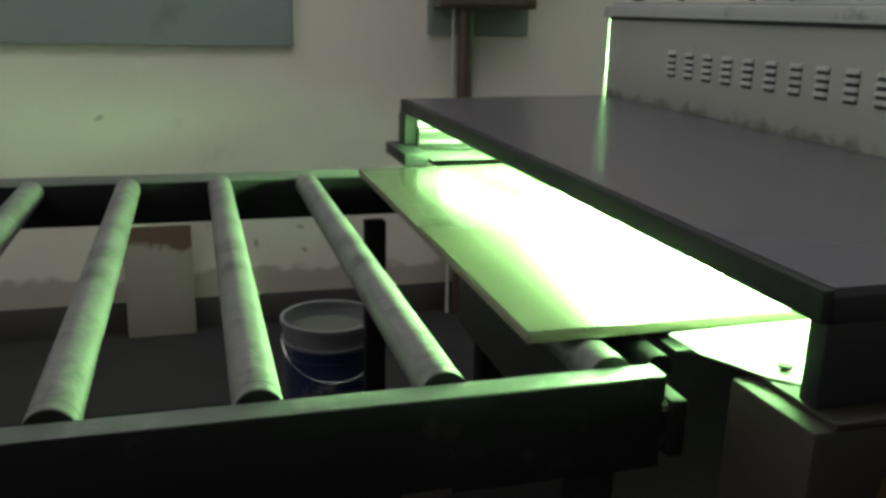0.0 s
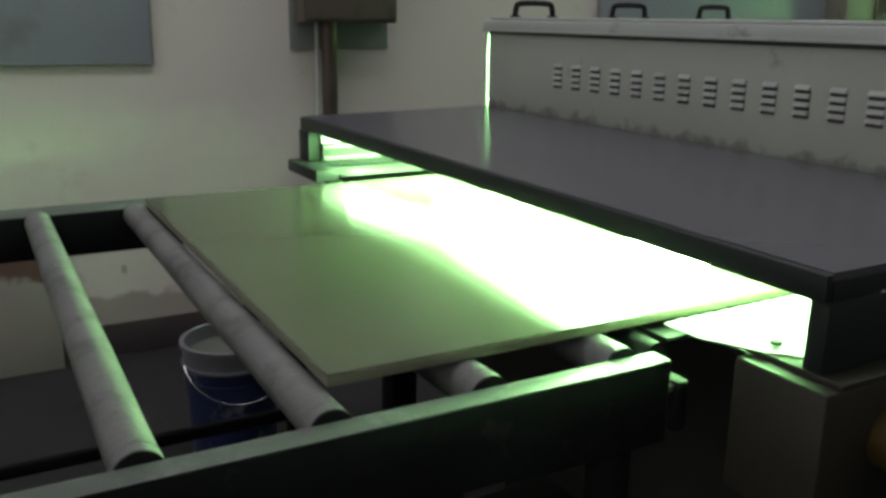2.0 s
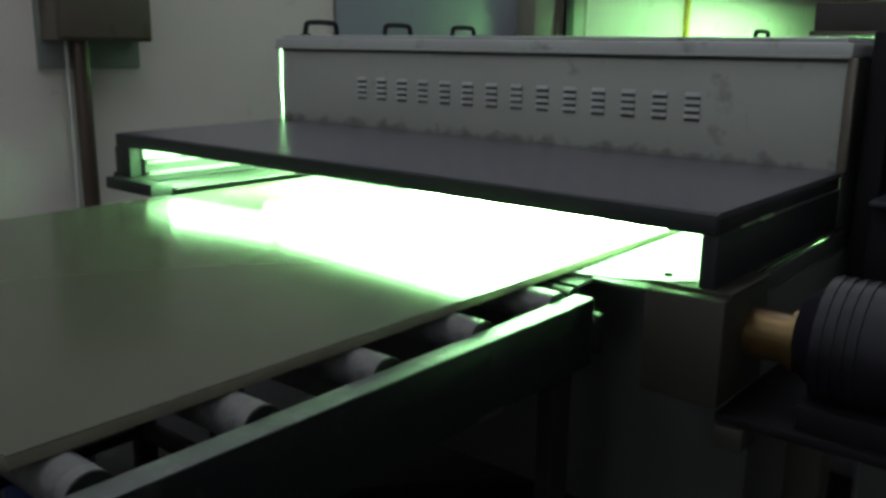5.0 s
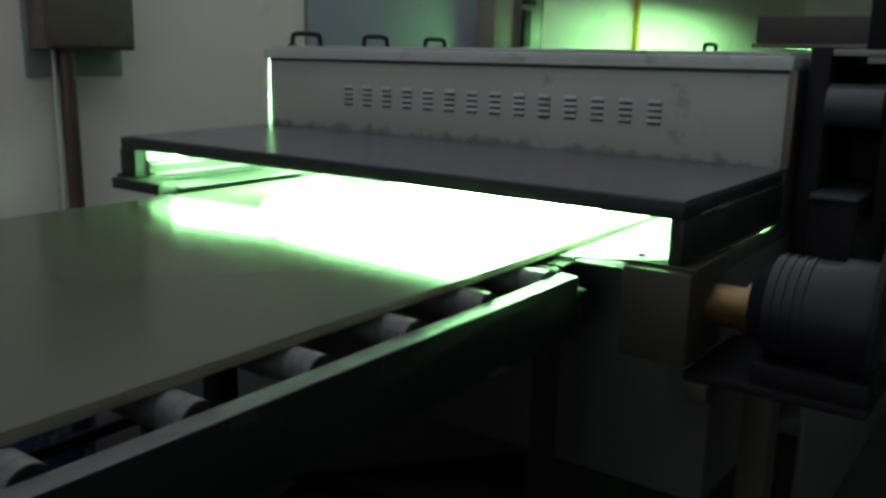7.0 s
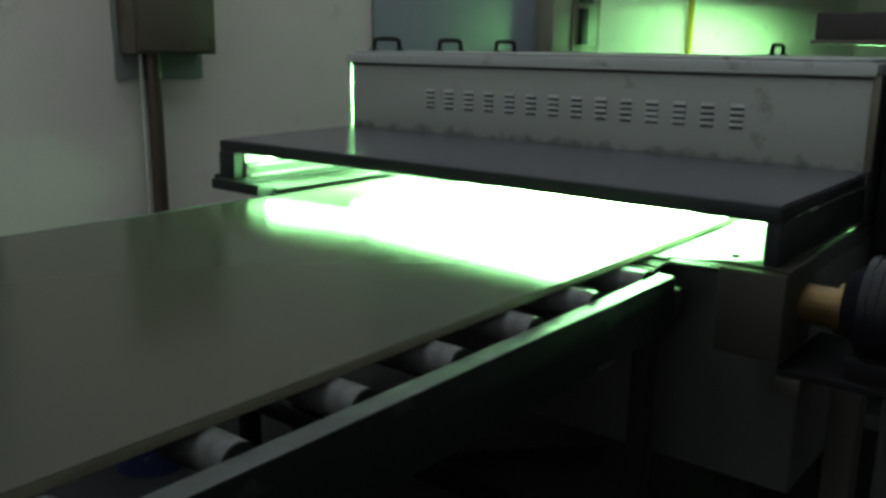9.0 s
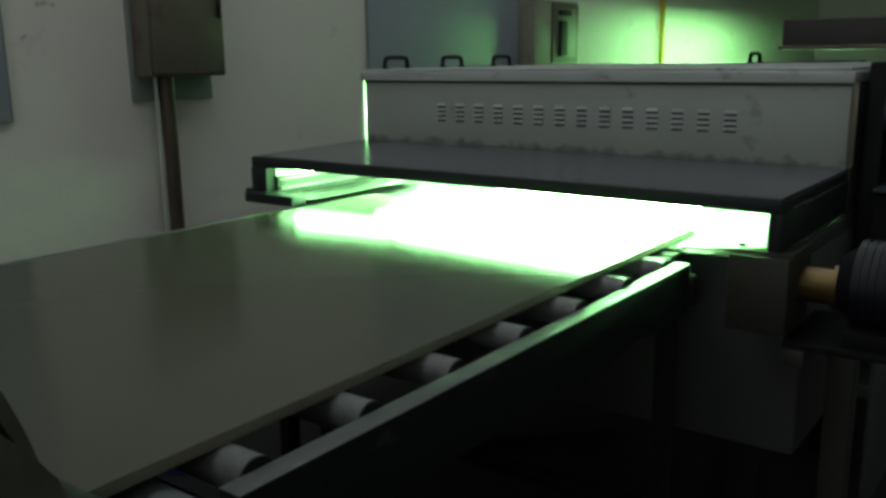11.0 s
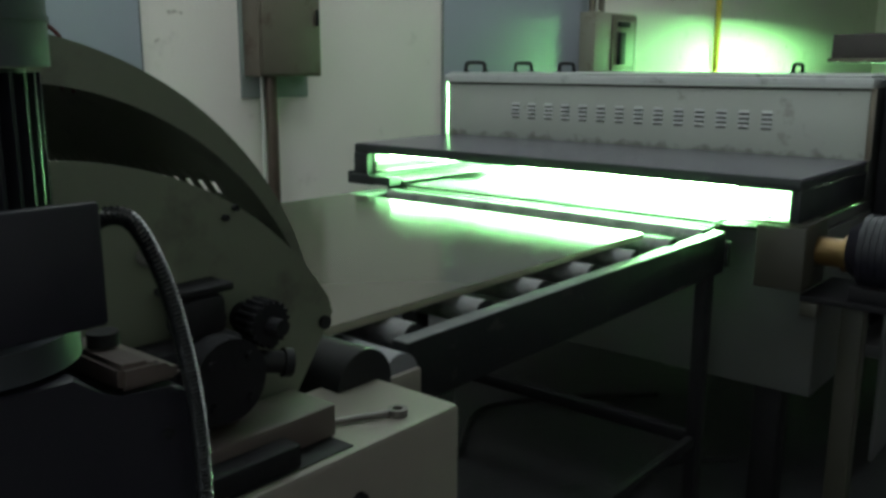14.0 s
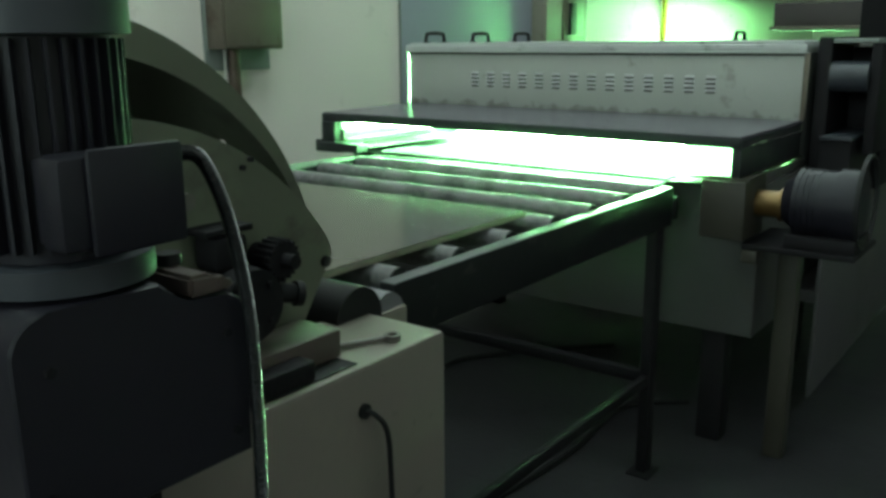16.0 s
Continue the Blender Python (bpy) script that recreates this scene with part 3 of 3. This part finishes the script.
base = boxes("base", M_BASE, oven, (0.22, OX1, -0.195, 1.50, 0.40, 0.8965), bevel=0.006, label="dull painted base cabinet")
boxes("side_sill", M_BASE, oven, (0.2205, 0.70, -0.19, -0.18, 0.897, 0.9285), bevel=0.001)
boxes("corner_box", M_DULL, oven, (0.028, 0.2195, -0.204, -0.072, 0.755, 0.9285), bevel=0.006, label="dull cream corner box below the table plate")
for lx in (0.3, 1.2, 2.15):
    for ly in (-0.06, 1.42):
        boxes("leg", M_CAST, oven, (lx - 0.04, lx + 0.04, ly - 0.04, ly + 0.04, 0.0, 0.399), bevel=0.003)
bm = B()
rod(bm, (0.02, 0.052, 0.885), (0.02, 1.26, 0.885), 0.018, 20)
part_at("infeed_shaft", bm, M_CAST, oven, "thin steel shaft at the oven mouth")
bh = boxes("bearing_housing", M_CAST, oven, (0.004, 0.026, -0.008, 0.05, 0.80, 0.872), bevel=0.006, label="dark bearing housing at the mouth")
for by, bz in ((0.004, 0.862), (0.037, 0.852), (0.008, 0.82)):
    bm = B()
    rod(bm, (-0.005, by, bz), (0.0028, by, bz), 0.008, 6)
    part_at("bolt", bm, M_CHROME, bh)
boxes("motor_shelf", M_CAST, oven, (0.045, 0.33, -0.505, -0.196, 0.73, 0.745), bevel=0.002, label="dark shelf under the drive motor")
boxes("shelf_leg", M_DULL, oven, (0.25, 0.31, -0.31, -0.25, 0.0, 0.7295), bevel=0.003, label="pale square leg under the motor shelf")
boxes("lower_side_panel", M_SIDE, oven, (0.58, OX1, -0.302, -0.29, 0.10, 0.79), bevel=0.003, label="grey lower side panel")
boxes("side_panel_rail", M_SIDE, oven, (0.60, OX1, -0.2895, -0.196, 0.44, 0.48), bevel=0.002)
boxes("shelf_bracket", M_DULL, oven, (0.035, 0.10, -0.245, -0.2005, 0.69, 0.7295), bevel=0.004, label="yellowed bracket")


# ---- drive motor beside the oven ----
def drive_motor():
    t = thing("drive_motor", (0.15, -0.38, 0.745), "dark drive motor with bronze shaft on a shelf beside the oven", "motor")
    cx, cz = 0.15, 0.868
    bm = B()
    rod(bm, (cx, -0.275, cz - 0.015), (cx, -0.197, cz - 0.015), 0.040, 28)
    ring(bm, (cx, -0.278, cz - 0.015), (0, 1, 0), 0.02, 0.050, 0.012, 28)
    part_at("shaft", bm, M_BRONZE, t, "worn bronze shaft sleeve")
    bm = B()
    rod(bm, (cx, -0.32, cz), (cx, -0.286, cz), 0.085, 36, r2=0.06)
    rod(bm, (cx, -0.43, cz), (cx, -0.321, cz), 0.096, 40)
    rod(bm, (cx, -0.49, cz), (cx, -0.431, cz), 0.105, 40)
    part_at("housing", bm, M_MOTOR, t)
    for k in range(4):
        bm = B()
        ring(bm, (cx, -0.332 - 0.016 * k, cz), (0, 1, 0), 0.094, 0.0988, 0.008, 40)
        part_at("band", bm, M_MOTOR, t)
    bm = B()
    ring(bm, (cx + 0.02, -0.497, cz + 0.012), (0, 1, 0), 0.128, 0.136, 0.012, 48)
    part_at("hoop", bm, M_BLACK, t)
    boxes("foot", M_CAST, t, (cx - 0.09, cx + 0.09, -0.50, -0.31, 0.7455, 0.785), bevel=0.004)


drive_motor()


def lift_column():
    t = thing("lift_column", (0.95, -0.33, 0.0), "dark steel machine column with bright blocks beside the oven", "column")
    boxes("post", M_CAST, t, (0.70, 1.1, -0.245, -0.198, 0.80, 1.335), bevel=0.006)
    boxes("rear_post", M_CAST, t, (1.0, 1.4, -0.37, -0.246, 0.79, 1.30), bevel=0.006)
    boxes("tall_post", M_CAST, t, (1.05, 1.4, -0.62, -0.246, 1.33, 3.0), bevel=0.006)
    bm = B()
    rod(bm, (0.72, -0.365, 1.205), (0.72, -0.247, 1.205), 0.05, 32)
    part_at("roller", bm, M_CAP, t, "pale grey roller")
    boxes("top_plate", M_PLATE, t, (0.70, 1.0, -0.385, -0.246, 1.315, 1.329), bevel=0.003)
    boxes("step_plate", M_CAP, t, (0.62, 0.99, -0.35, -0.246, 1.0, 1.012), bevel=0.003)
    boxes("step_body", M_CAST, t, (0.64, 0.99, -0.345, -0.246, 0.80, 0.9995), bevel=0.006)
    boxes("cheek", M_CAST, t, (0.70, 1.0, -0.40, -0.366, 0.95, 1.3145), bevel=0.004)


lift_column()


# ---- roller coater ----
def arc(cx, cz, r, a0, a1, n):
    return [(cx + r * math.cos(radians(a0 + (a1 - a0) * i / n)), cz + r * math.sin(radians(a0 + (a1 - a0) * i / n))) for i in range(n + 1)]


def coater():
    t = thing("roller_coater", (-1.95, 0.45, 0.0), "olive and cream roller coating machine with curved guard", "coating machine")
    bm = B()
    slab_from(bm, [(-1.60, 0.90), (-1.531, 1.002)] + arc(-1.93, 0.77, 0.468, 30, 150, 40)[1:] + [(-2.33, 0.90)], -0.060, -0.050)
    sp = part_at("side_plate", bm, M_OLIVE, t, "olive painted near side plate with a rounded top")
    for px, pz, rr in ((-1.548, 0.992, 0.009), (-1.70, 1.155, 0.004), (-1.685, 1.165, 0.004), (-1.64, 0.985, 0.007), (-1.715, 1.035, 0.008)):
        bm = B()
        rod(bm, (px, -0.0665, pz), (px, -0.0605, pz), rr, 12)
        part_at("screw", bm, M_BLACK, sp)
    bm = B()
    slab_from(bm, [(-2.33, 0.90)] + arc(-1.93, 0.77, 0.468, 150, 30, 40)[:-1] + [(-1.531, 1.002), (-1.60, 0.90)], 1.20, 1.21)
    part_at("side_plate", bm, M_OLIVE, t, "olive painted far side plate")
    # curved guard: sheet with two rows of slots
    cx, cz, r, n, y0, y1 = -1.972, 0.92, 0.45, 60, -0.015, 1.18
    ys = [y0 + (y1 - y0) * k / 80 for k in range(81)]
    bm = B()
    grid = [[bm.verts.new((cx + r * math.cos(radians(10 + 165 * i / n)), y, cz + r * math.sin(radians(10 + 165 * i / n)))) for y in ys] for i in range(n + 1)]
    for i in range(n):
        for k in range(80):
            if i in (6, 8) and 5 < k < 66 and k % 2:
                continue
            bm.faces.new((grid[i][k], grid[i + 1][k], grid[i + 1][k + 1], grid[i][k + 1]))
    g = part_at("guard", bm, M_OLIVE, t, "curved olive guard sheet with slots")
    sol = g.modifiers.new("thickness", "SOLIDIFY")
    sol.thickness = 0.003
    bm = B()
    slab_from(bm, arc(cx, cz, r + 0.002, 9, 176, 50) + [(cx + (r - w) * math.cos(a), cz + (r - w) * math.sin(a)) for a, w in [(radians(176 - 166 * i / 50), 0.004 + 0.052 * min(1, (50 - i) / 24)) for i in range(51)]], -0.024, -0.017)
    part_at("guard_flange", bm, M_OLIVE, t, "olive rim of the guard")
    # coating rollers inside
    for rx, rz, rr, m in ((-1.80, 1.045, 0.09, M_BLACK), (-2.02, 1.06, 0.09, M_CHROME), (-1.80, 0.84, 0.085, M_BLACK)):
        bm = B()
        rod(bm, (rx, -0.045, rz), (rx, 1.195, rz), rr, 40)
        part_at("coating_roller", bm, m, t)
    # base
    bs = boxes("near_base", M_CREAM, t, (-2.9, -1.423, -0.20, 0.0, 0.12, 0.874), bevel=0.010, label="cream painted near base box")
    boxes("far_base", M_CREAM, t, (-2.9, -1.423, 1.16, 1.36, 0.12, 0.874), bevel=0.010)
    boxes("middle_base", M_CREAM, t, (-2.9, -1.423, 0.001, 1.159, 0.12, 0.745), bevel=0.006)
    boxes("plinth", M_CAST, t, (-2.85, -1.47, -0.16, 1.32, -0.0095, 0.119), bevel=0.004)
    # Black pad stands in for the shaded recess in the base top.
    boxes("recess_shade_pad", M_BLACK, bs, (-1.80, -1.62, -0.19, -0.135, 0.8745, 0.8765), bevel=0.001, label="flat black pad drawn for the dark recess in the base top")
    boxes("slide_slab", M_BROWN, t, (-2.05, -1.615, -0.155, -0.07, 0.8775, 0.920), bevel=0.004, label="brown stained slide slab")
    boxes("slide_base", M_CAST, t, (-2.05, -1.70, -0.188, -0.1555, 0.8775, 0.905), bevel=0.003, label="dark oily slide base")
    boxes("bearing_block", M_CAST, t, (-1.88, -1.715, -0.118, -0.0605, 0.9205, 1.03), bevel=0.014)
    boxes("clamp", M_CAST, t, (-1.79, -1.735, -0.11, -0.0605, 1.0305, 1.078), bevel=0.010)
    boxes("clamp_plate", M_CAST, t, (-1.80, -1.722, -0.105, -0.0605, 1.0785, 1.088), bevel=0.003)
    bm = B()
    rod(bm, (-1.765, -0.150, 0.99), (-1.765, -0.1185, 0.99), 0.048, 36)
    part_at("bearing_cap", bm, M_CAST, t, "round black bearing cap")
    for k in range(4):
        a = math.pi * (0.25 + 0.5 * k)
        bm = B()
        rod(bm, (-1.765 + 0.035 * math.cos(a), -0.156, 0.99 + 0.035 * math.sin(a)), (-1.765 + 0.035 * math.cos(a), -0.1502, 0.99 + 0.035 * math.sin(a)), 0.0055, 6)
        part_at("bolt", bm, M_CAST, t)
    boxes("bearing_block", M_CAST, t, (-2.12, -1.90, -0.15, -0.0605, 0.9205, 1.06), bevel=0.012)
    bm = B()
    rod(bm, (-1.682, -0.0845, 1.03), (-1.682, -0.061, 1.03), 0.018, 28)
    part_at("gear_hub", bm, M_CAST, t)
    bm = B()
    rod(bm, (-1.682, -0.14, 1.03), (-1.682, -0.1185, 1.03), 0.010, 20)
    part_at("gear_shaft", bm, M_CAST, t)
    bm = B()
    slab_from(bm, [(-1.682 + (0.029 if k % 4 in (1, 2) else 0.025) * math.cos(math.pi * k / 36), 1.03 + (0.029 if k % 4 in (1, 2) else 0.025) * math.sin(math.pi * k / 36)) for k in range(72)], -0.118, -0.085)
    part_at("gear", bm, M_CAST, t, "black toothed gear")
    bm = B()
    rod(bm, (-1.70, -0.10, 0.985), (-1.665, -0.115, 0.978), 0.014, 20)
    rod(bm, (-1.665, -0.115, 0.978), (-1.655, -0.119, 0.976), 0.018, 20)
    part_at("knob", bm, M_BLACK, t, "black turning knob")
    bm = B()
    rod(bm, (-1.807, -0.085, 1.126), (-1.807, -0.061, 1.126), 0.011, 20)
    part_at("round_knob", bm, M_TOOL, t, "dull grey round knob")
    # hole and cable at the base front
    bm = B()
    ring(bm, (-1.622, -0.2035, 0.807), (0, 1, 0), 0.004, 0.011, 0.006, 20)
    part_at("cable_gland", bm, M_BLACK, t)
    bm = B()
    tube(bm, smooth_path([(-1.622, -0.198, 0.807), (-1.612, -0.215, 0.80), (-1.596, -0.222, 0.77), (-1.59, -0.222, 0.70), (-1.588, -0.222, 0.55), (-1.587, -0.222, 0.2), (-1.585, -0.23, -0.004)], 40), 0.0042, 10)
    part_at("cable", bm, M_BLACK, t, "black power cable")
    # take-over roller
    bm = B()
    rod(bm, (-1.352, -0.02, 0.845), (-1.352, 1.25, 0.845), 0.042, 36)
    part_at("takeover_roller", bm, M_TAKE, t, "wide grey take-over roller")
    for y0 in (-0.032, 1.251):
        boxes("roller_bracket", M_CREAM, t, (-1.422, -1.315, y0, y0 + 0.011, 0.78, 0.858), bevel=0.003)
    bm = B()
    rod(bm, (-1.455, -0.045, 0.87), (-1.455, 1.15, 0.87), 0.055, 36)
    part_at("feed_roller", bm, M_BLACK, t, "black rubber feed roller")
    t.matrix_world = pose(-1.937, 0.45, 0.010)


coater()


def upright_motor():
    t = thing("upright_motor", (-2.085, -0.295, 0.0), "dark blue upright motor with junction box on a gearbox", "motor")
    cx, cy = -2.075, -0.245
    bm = B()
    rod(bm, (cx, cy, 1.13), (cx, cy, 1.318), 0.062, 40)
    part_at("housing", bm, M_MOTOR, t)
    for i in range(32):
        a = 2 * math.pi * i / 32
        bm = B()
        box(bm, 0.060, 0.072, -0.0016, 0.0016, 1.14, 1.315)
        bmesh.ops.transform(bm, matrix=Matrix.Translation((cx, cy, 0)) @ Matrix.Rotation(a, 4, "Z"), verts=bm.verts)
        part_at("fin", bm, M_MOTOR, t)
    bm = B()
    rod(bm, (cx, cy, 1.319), (cx, cy, 1.41), 0.079, 48)
    ring(bm, (cx, cy, 1.352), (0, 0, 1), 0.078, 0.0805, 0.004, 48)
    part_at("fan_cap", bm, M_CAP, t, "blue-grey fan cap")
    bm = B()
    rod(bm, (cx, cy, 1.105), (cx, cy, 1.129), 0.084, 48)
    part_at("flange", bm, M_CAP, t, "grey-green motor flange")
    bm = B()
    slab_from(bm, [(-2.17, 0.90), (-1.934, 0.90), (-1.931, 1.05)] + arc(-1.955, 1.048, 0.024, 10, 85, 6) + [(-1.998, 1.0735), (-2.012, 1.08), (-2.03, 1.1)] + arc(-2.135, 1.064, 0.036, 90, 175, 6), -0.328, -0.17)
    bmesh.ops.bevel(bm, geom=[e for e in bm.edges if abs(e.verts[0].co.y - e.verts[1].co.y) < 1e-6], offset=0.0025, segments=1, affect="EDGES")
    gbx = part_at("gearbox", bm, M_MOTOR, t, "dark arched gearbox housing")
    for px, pz in ((-2.15, 0.94), (-1.955, 0.93), (-1.96, 1.035), (-2.14, 1.05)):
        bm = B()
        rod(bm, (px, -0.333, pz), (px, -0.3282, pz), 0.005, 6)
        part_at("bolt", bm, M_CAST, gbx)
    boxes("pedestal", M_CAST, t, (cx - 0.08, cx + 0.06, cy - 0.04, cy + 0.04, -0.0195, 0.899), bevel=0.006)
    jb = boxes("junction_box", M_MOTOR, t, (-2.13, -2.022, -0.356, -0.318, 1.148, 1.226), bevel=0.008, label="black junction box")
    boxes("box_lid", M_MOTOR, jb, (-2.108, -2.019, -0.364, -0.3565, 1.144, 1.231), bevel=0.004)
    boxes("neck", M_MOTOR, jb, (-2.12, -2.05, -0.3175, -0.30, 1.15, 1.22), bevel=0.002)
    bm = B()
    slab_from(bm, [(-1.992, 1.0745), (-1.940, 1.0738), (-1.936, 1.082), (-1.955, 1.086), (-1.965, 1.095), (-1.992, 1.096)], -0.322, -0.222)
    bmesh.ops.bevel(bm, geom=list(bm.edges), offset=0.004, segments=2, affect="EDGES")
    part_at("oil_block", bm, M_BROWN, t, "dusty grey oil filler block")
    bm = B()
    rod(bm, (-1.972, -0.262, 1.0965), (-1.972, -0.262, 1.108), 0.013, 20)
    part_at("oil_cap", bm, M_BLACK, t, "black filler cap")
    bm = B()
    tube(bm, even_path([(-2.021, -0.34, 1.208), (-2.002, -0.34, 1.216), (-1.982, -0.34, 1.207), (-1.962, -0.34, 1.165), (-1.948, -0.34, 1.11), (-1.939, -0.34, 1.05), (-1.936, -0.34, 0.97), (-1.937, -0.34, 0.85), (-1.941, -0.34, 0.70), (-1.944, -0.34, 0.4), (-1.944, -0.34, -0.01)], 0.0018), 0.0064, 14, 0.001, 2)
    part_at("flexible_conduit", bm, M_HOSE, t, "ribbed dark metal flexible conduit")
    t.matrix_world = pose(-2.068, -0.295, 0.020)


upright_motor()

# spanner on the coater base
sp = thing("spanner", (-1.535, -0.145, 0.885), "steel ring spanner lying on the cream machine base", "spanner")
bm = B()
rod(bm, (-1.587, -0.122, 0.890), (-1.512, -0.158, 0.890), 0.0045, 10)
ring(bm, (-1.50, -0.164, 0.890), (0, 0, 1), 0.007, 0.0135, 0.009, 20)
part_at("shank", bm, M_TOOL, sp)

# cables on the floor
for pts in ([(-0.9, 1.0, 0.012), (-0.2, 0.85, 0.012), (0.33, 1.05, 0.012), (0.9, 0.6, 0.012)], [(-0.9, 0.35, 0.012), (-0.47, 0.29, 0.012), (-0.1, 0.26, 0.012), (0.3, 0.28, 0.012), (0.5, 0.1, 0.012)]):
    bm = B()
    tube(bm, smooth_path(pts, 50), 0.011, 8)
    solid("floor_cable", bm, M_BLACK, "black cable lying on the dark floor", "cable", "cables on the floor")

# two red leads that come down onto the guard
ld = thing("hanging_leads", (-1.76, 0.19, 1.32), "pair of dark red electric leads hanging down to the guard", "cable")
for pts in ([(-1.745, 0.19, 1.310), (-1.76, 0.19, 1.363), (-1.83, 0.19, 1.455), (-1.95, 0.20, 1.75), (-2.0, 0.22, 2.6), (-2.0, 0.25, TOP)], [(-1.725, 0.20, 1.305), (-1.738, 0.20, 1.376), (-1.805, 0.20, 1.445), (-1.93, 0.21, 1.75), (-1.98, 0.23, 2.6), (-1.98, 0.26, TOP)]):
    bm = B()
    tube(bm, smooth_path(pts, 50), 0.003, 8)
    part_at("lead", bm, M_RED, ld)


# ---- far line beyond the oven ----
def far_oven():
    t = thing("far_curing_oven", (5.2, 0.7, 0.0), "second grey curing oven glowing green further along the line", "oven")
    boxes("body", M_STEEL, t, (4.2, 8.4, -0.1, 1.5, 0.3, 1.20), bevel=0.01)
    boxes("cover", M_SKIRT, t, (5.0, 6.2, 0.0, 1.24, 1.425, 1.61), bevel=0.01)
    boxes("cover_rim", M_CAB, t, (4.98, 6.22, -0.02, 1.26, 1.395, 1.4245), bevel=0.004)
    for px in (5.1, 6.04):
        boxes("prop", M_CAST, t, (px, px + 0.06, 0.1, 0.16, 1.201, 1.3945), bevel=0.002)
    bm = B()
    rod(bm, (5.7, 1.42, 1.225), (8.0, 1.42, 1.225), 0.02, 16)
    part_at("uv_tube", bm, M_LAMP2, t, "glowing green ultraviolet tube")
    # Unseen plate and posts, added to limit the green glow on the wall.
    boxes("added_tube_shade", M_CAST, t, (5.5, 8.2, 1.26, 1.585, 1.285, 1.295), bevel=0.001, label="unseen dark plate added to cut off the far tube's glow")
    for px in (5.52, 8.14):
        boxes("tube_shade_post", M_CAST, t, (px, px + 0.04, 1.28, 1.32, 1.201, 1.2845), bevel=0.002)
    for lx in (4.35, 8.25):
        boxes("leg", M_CAST, t, (lx - 0.05, lx + 0.05, 0.0, 1.4, 0.0, 0.299), bevel=0.003)


far_oven()
hk = thing("wall_cable", (5.0, 2.69, 1.6), "thin dark cable hanging along the wall", "cable")
bm = B()
tube(bm, smooth_path([(4.6, 2.695, 2.6), (4.9, 2.69, 2.1), (5.15, 2.69, 1.95), (5.3, 2.69, 2.1), (5.4, 2.695, 2.5)], 40), 0.008, 8)
part_at("cord", bm, M_BLACK, hk)
yp = thing("yellow_pipe", (6.13, 2.66, 0.0), "yellow painted pipe running up the wall", "pipe")
bm = B()
rod(bm, (6.13, 2.66, 0.0), (6.13, 2.66, TOP), 0.028, 20)
part_at("tube", bm, M_YELLOW, yp)
sb = thing("switch_box", (3.94, WY1, 1.30), "pale switch box with a dark recessed lever panel on the wall", "cabinet")
boxes("case", M_PALE, sb, (3.62, 4.26, 2.56, WY1 - 0.001, 1.30, 1.765), bevel=0.006)
boxes("recess_frame", M_CAB, sb, (3.86, 4.25, 2.545, 2.5585, 1.32, 1.75), bevel=0.004, label="brown frame round the lever panel")
boxes("recess", M_PALE, sb, (3.93, 4.20, 2.541, 2.5445, 1.36, 1.71), bevel=0.001, label="grey-green lever plate")
boxes("lever", M_BLACK, sb, (3.93, 4.03, 2.515, 2.5405, 1.37, 1.62), bevel=0.004, label="long black lever")
boxes("lever_head", M_BLACK, sb, (3.93, 4.10, 2.52, 2.5405, 1.66, 1.70), bevel=0.004)
for cx in (3.68, 3.82):
    bm = B()
    rod(bm, (cx, 2.63, 1.7655), (cx, 2.63, TOP), 0.026, 16)
    part_at("conduit", bm, M_CAB, sb, "dark steel conduit up the wall")
wt = thing("wall_trunking", (3.81, WY1, 0.9), "narrow pale cable trunking on the wall beside the blue-grey sheet", "trunking")
boxes("cover", M_PIPEW, wt, (3.785, 3.845, WY1 - 0.03, WY1 - 0.001, 0.9, 2.6), bevel=0.003)


# ---- what moves ----
def motions():
    lead = [(0, -0.133), (1.5, -0.358), (3, -0.579), (4.5, -0.812), (5.2, -0.926), (8, -1.40), (11, -1.93), (13, -2.30), (14, -2.495), (15, -2.69), (16, -2.883)]
    walk(board, [(t, pose(x, 0.093, BOARD_Z)) for t, x in lead])
    for r in ROLLERS:
        x = r.location.x
        walk(r, [(k * 0.25, pose(x, -0.65, ROLL_Z, 0, -80 * k, 0)) for k in range(65)])


motions()
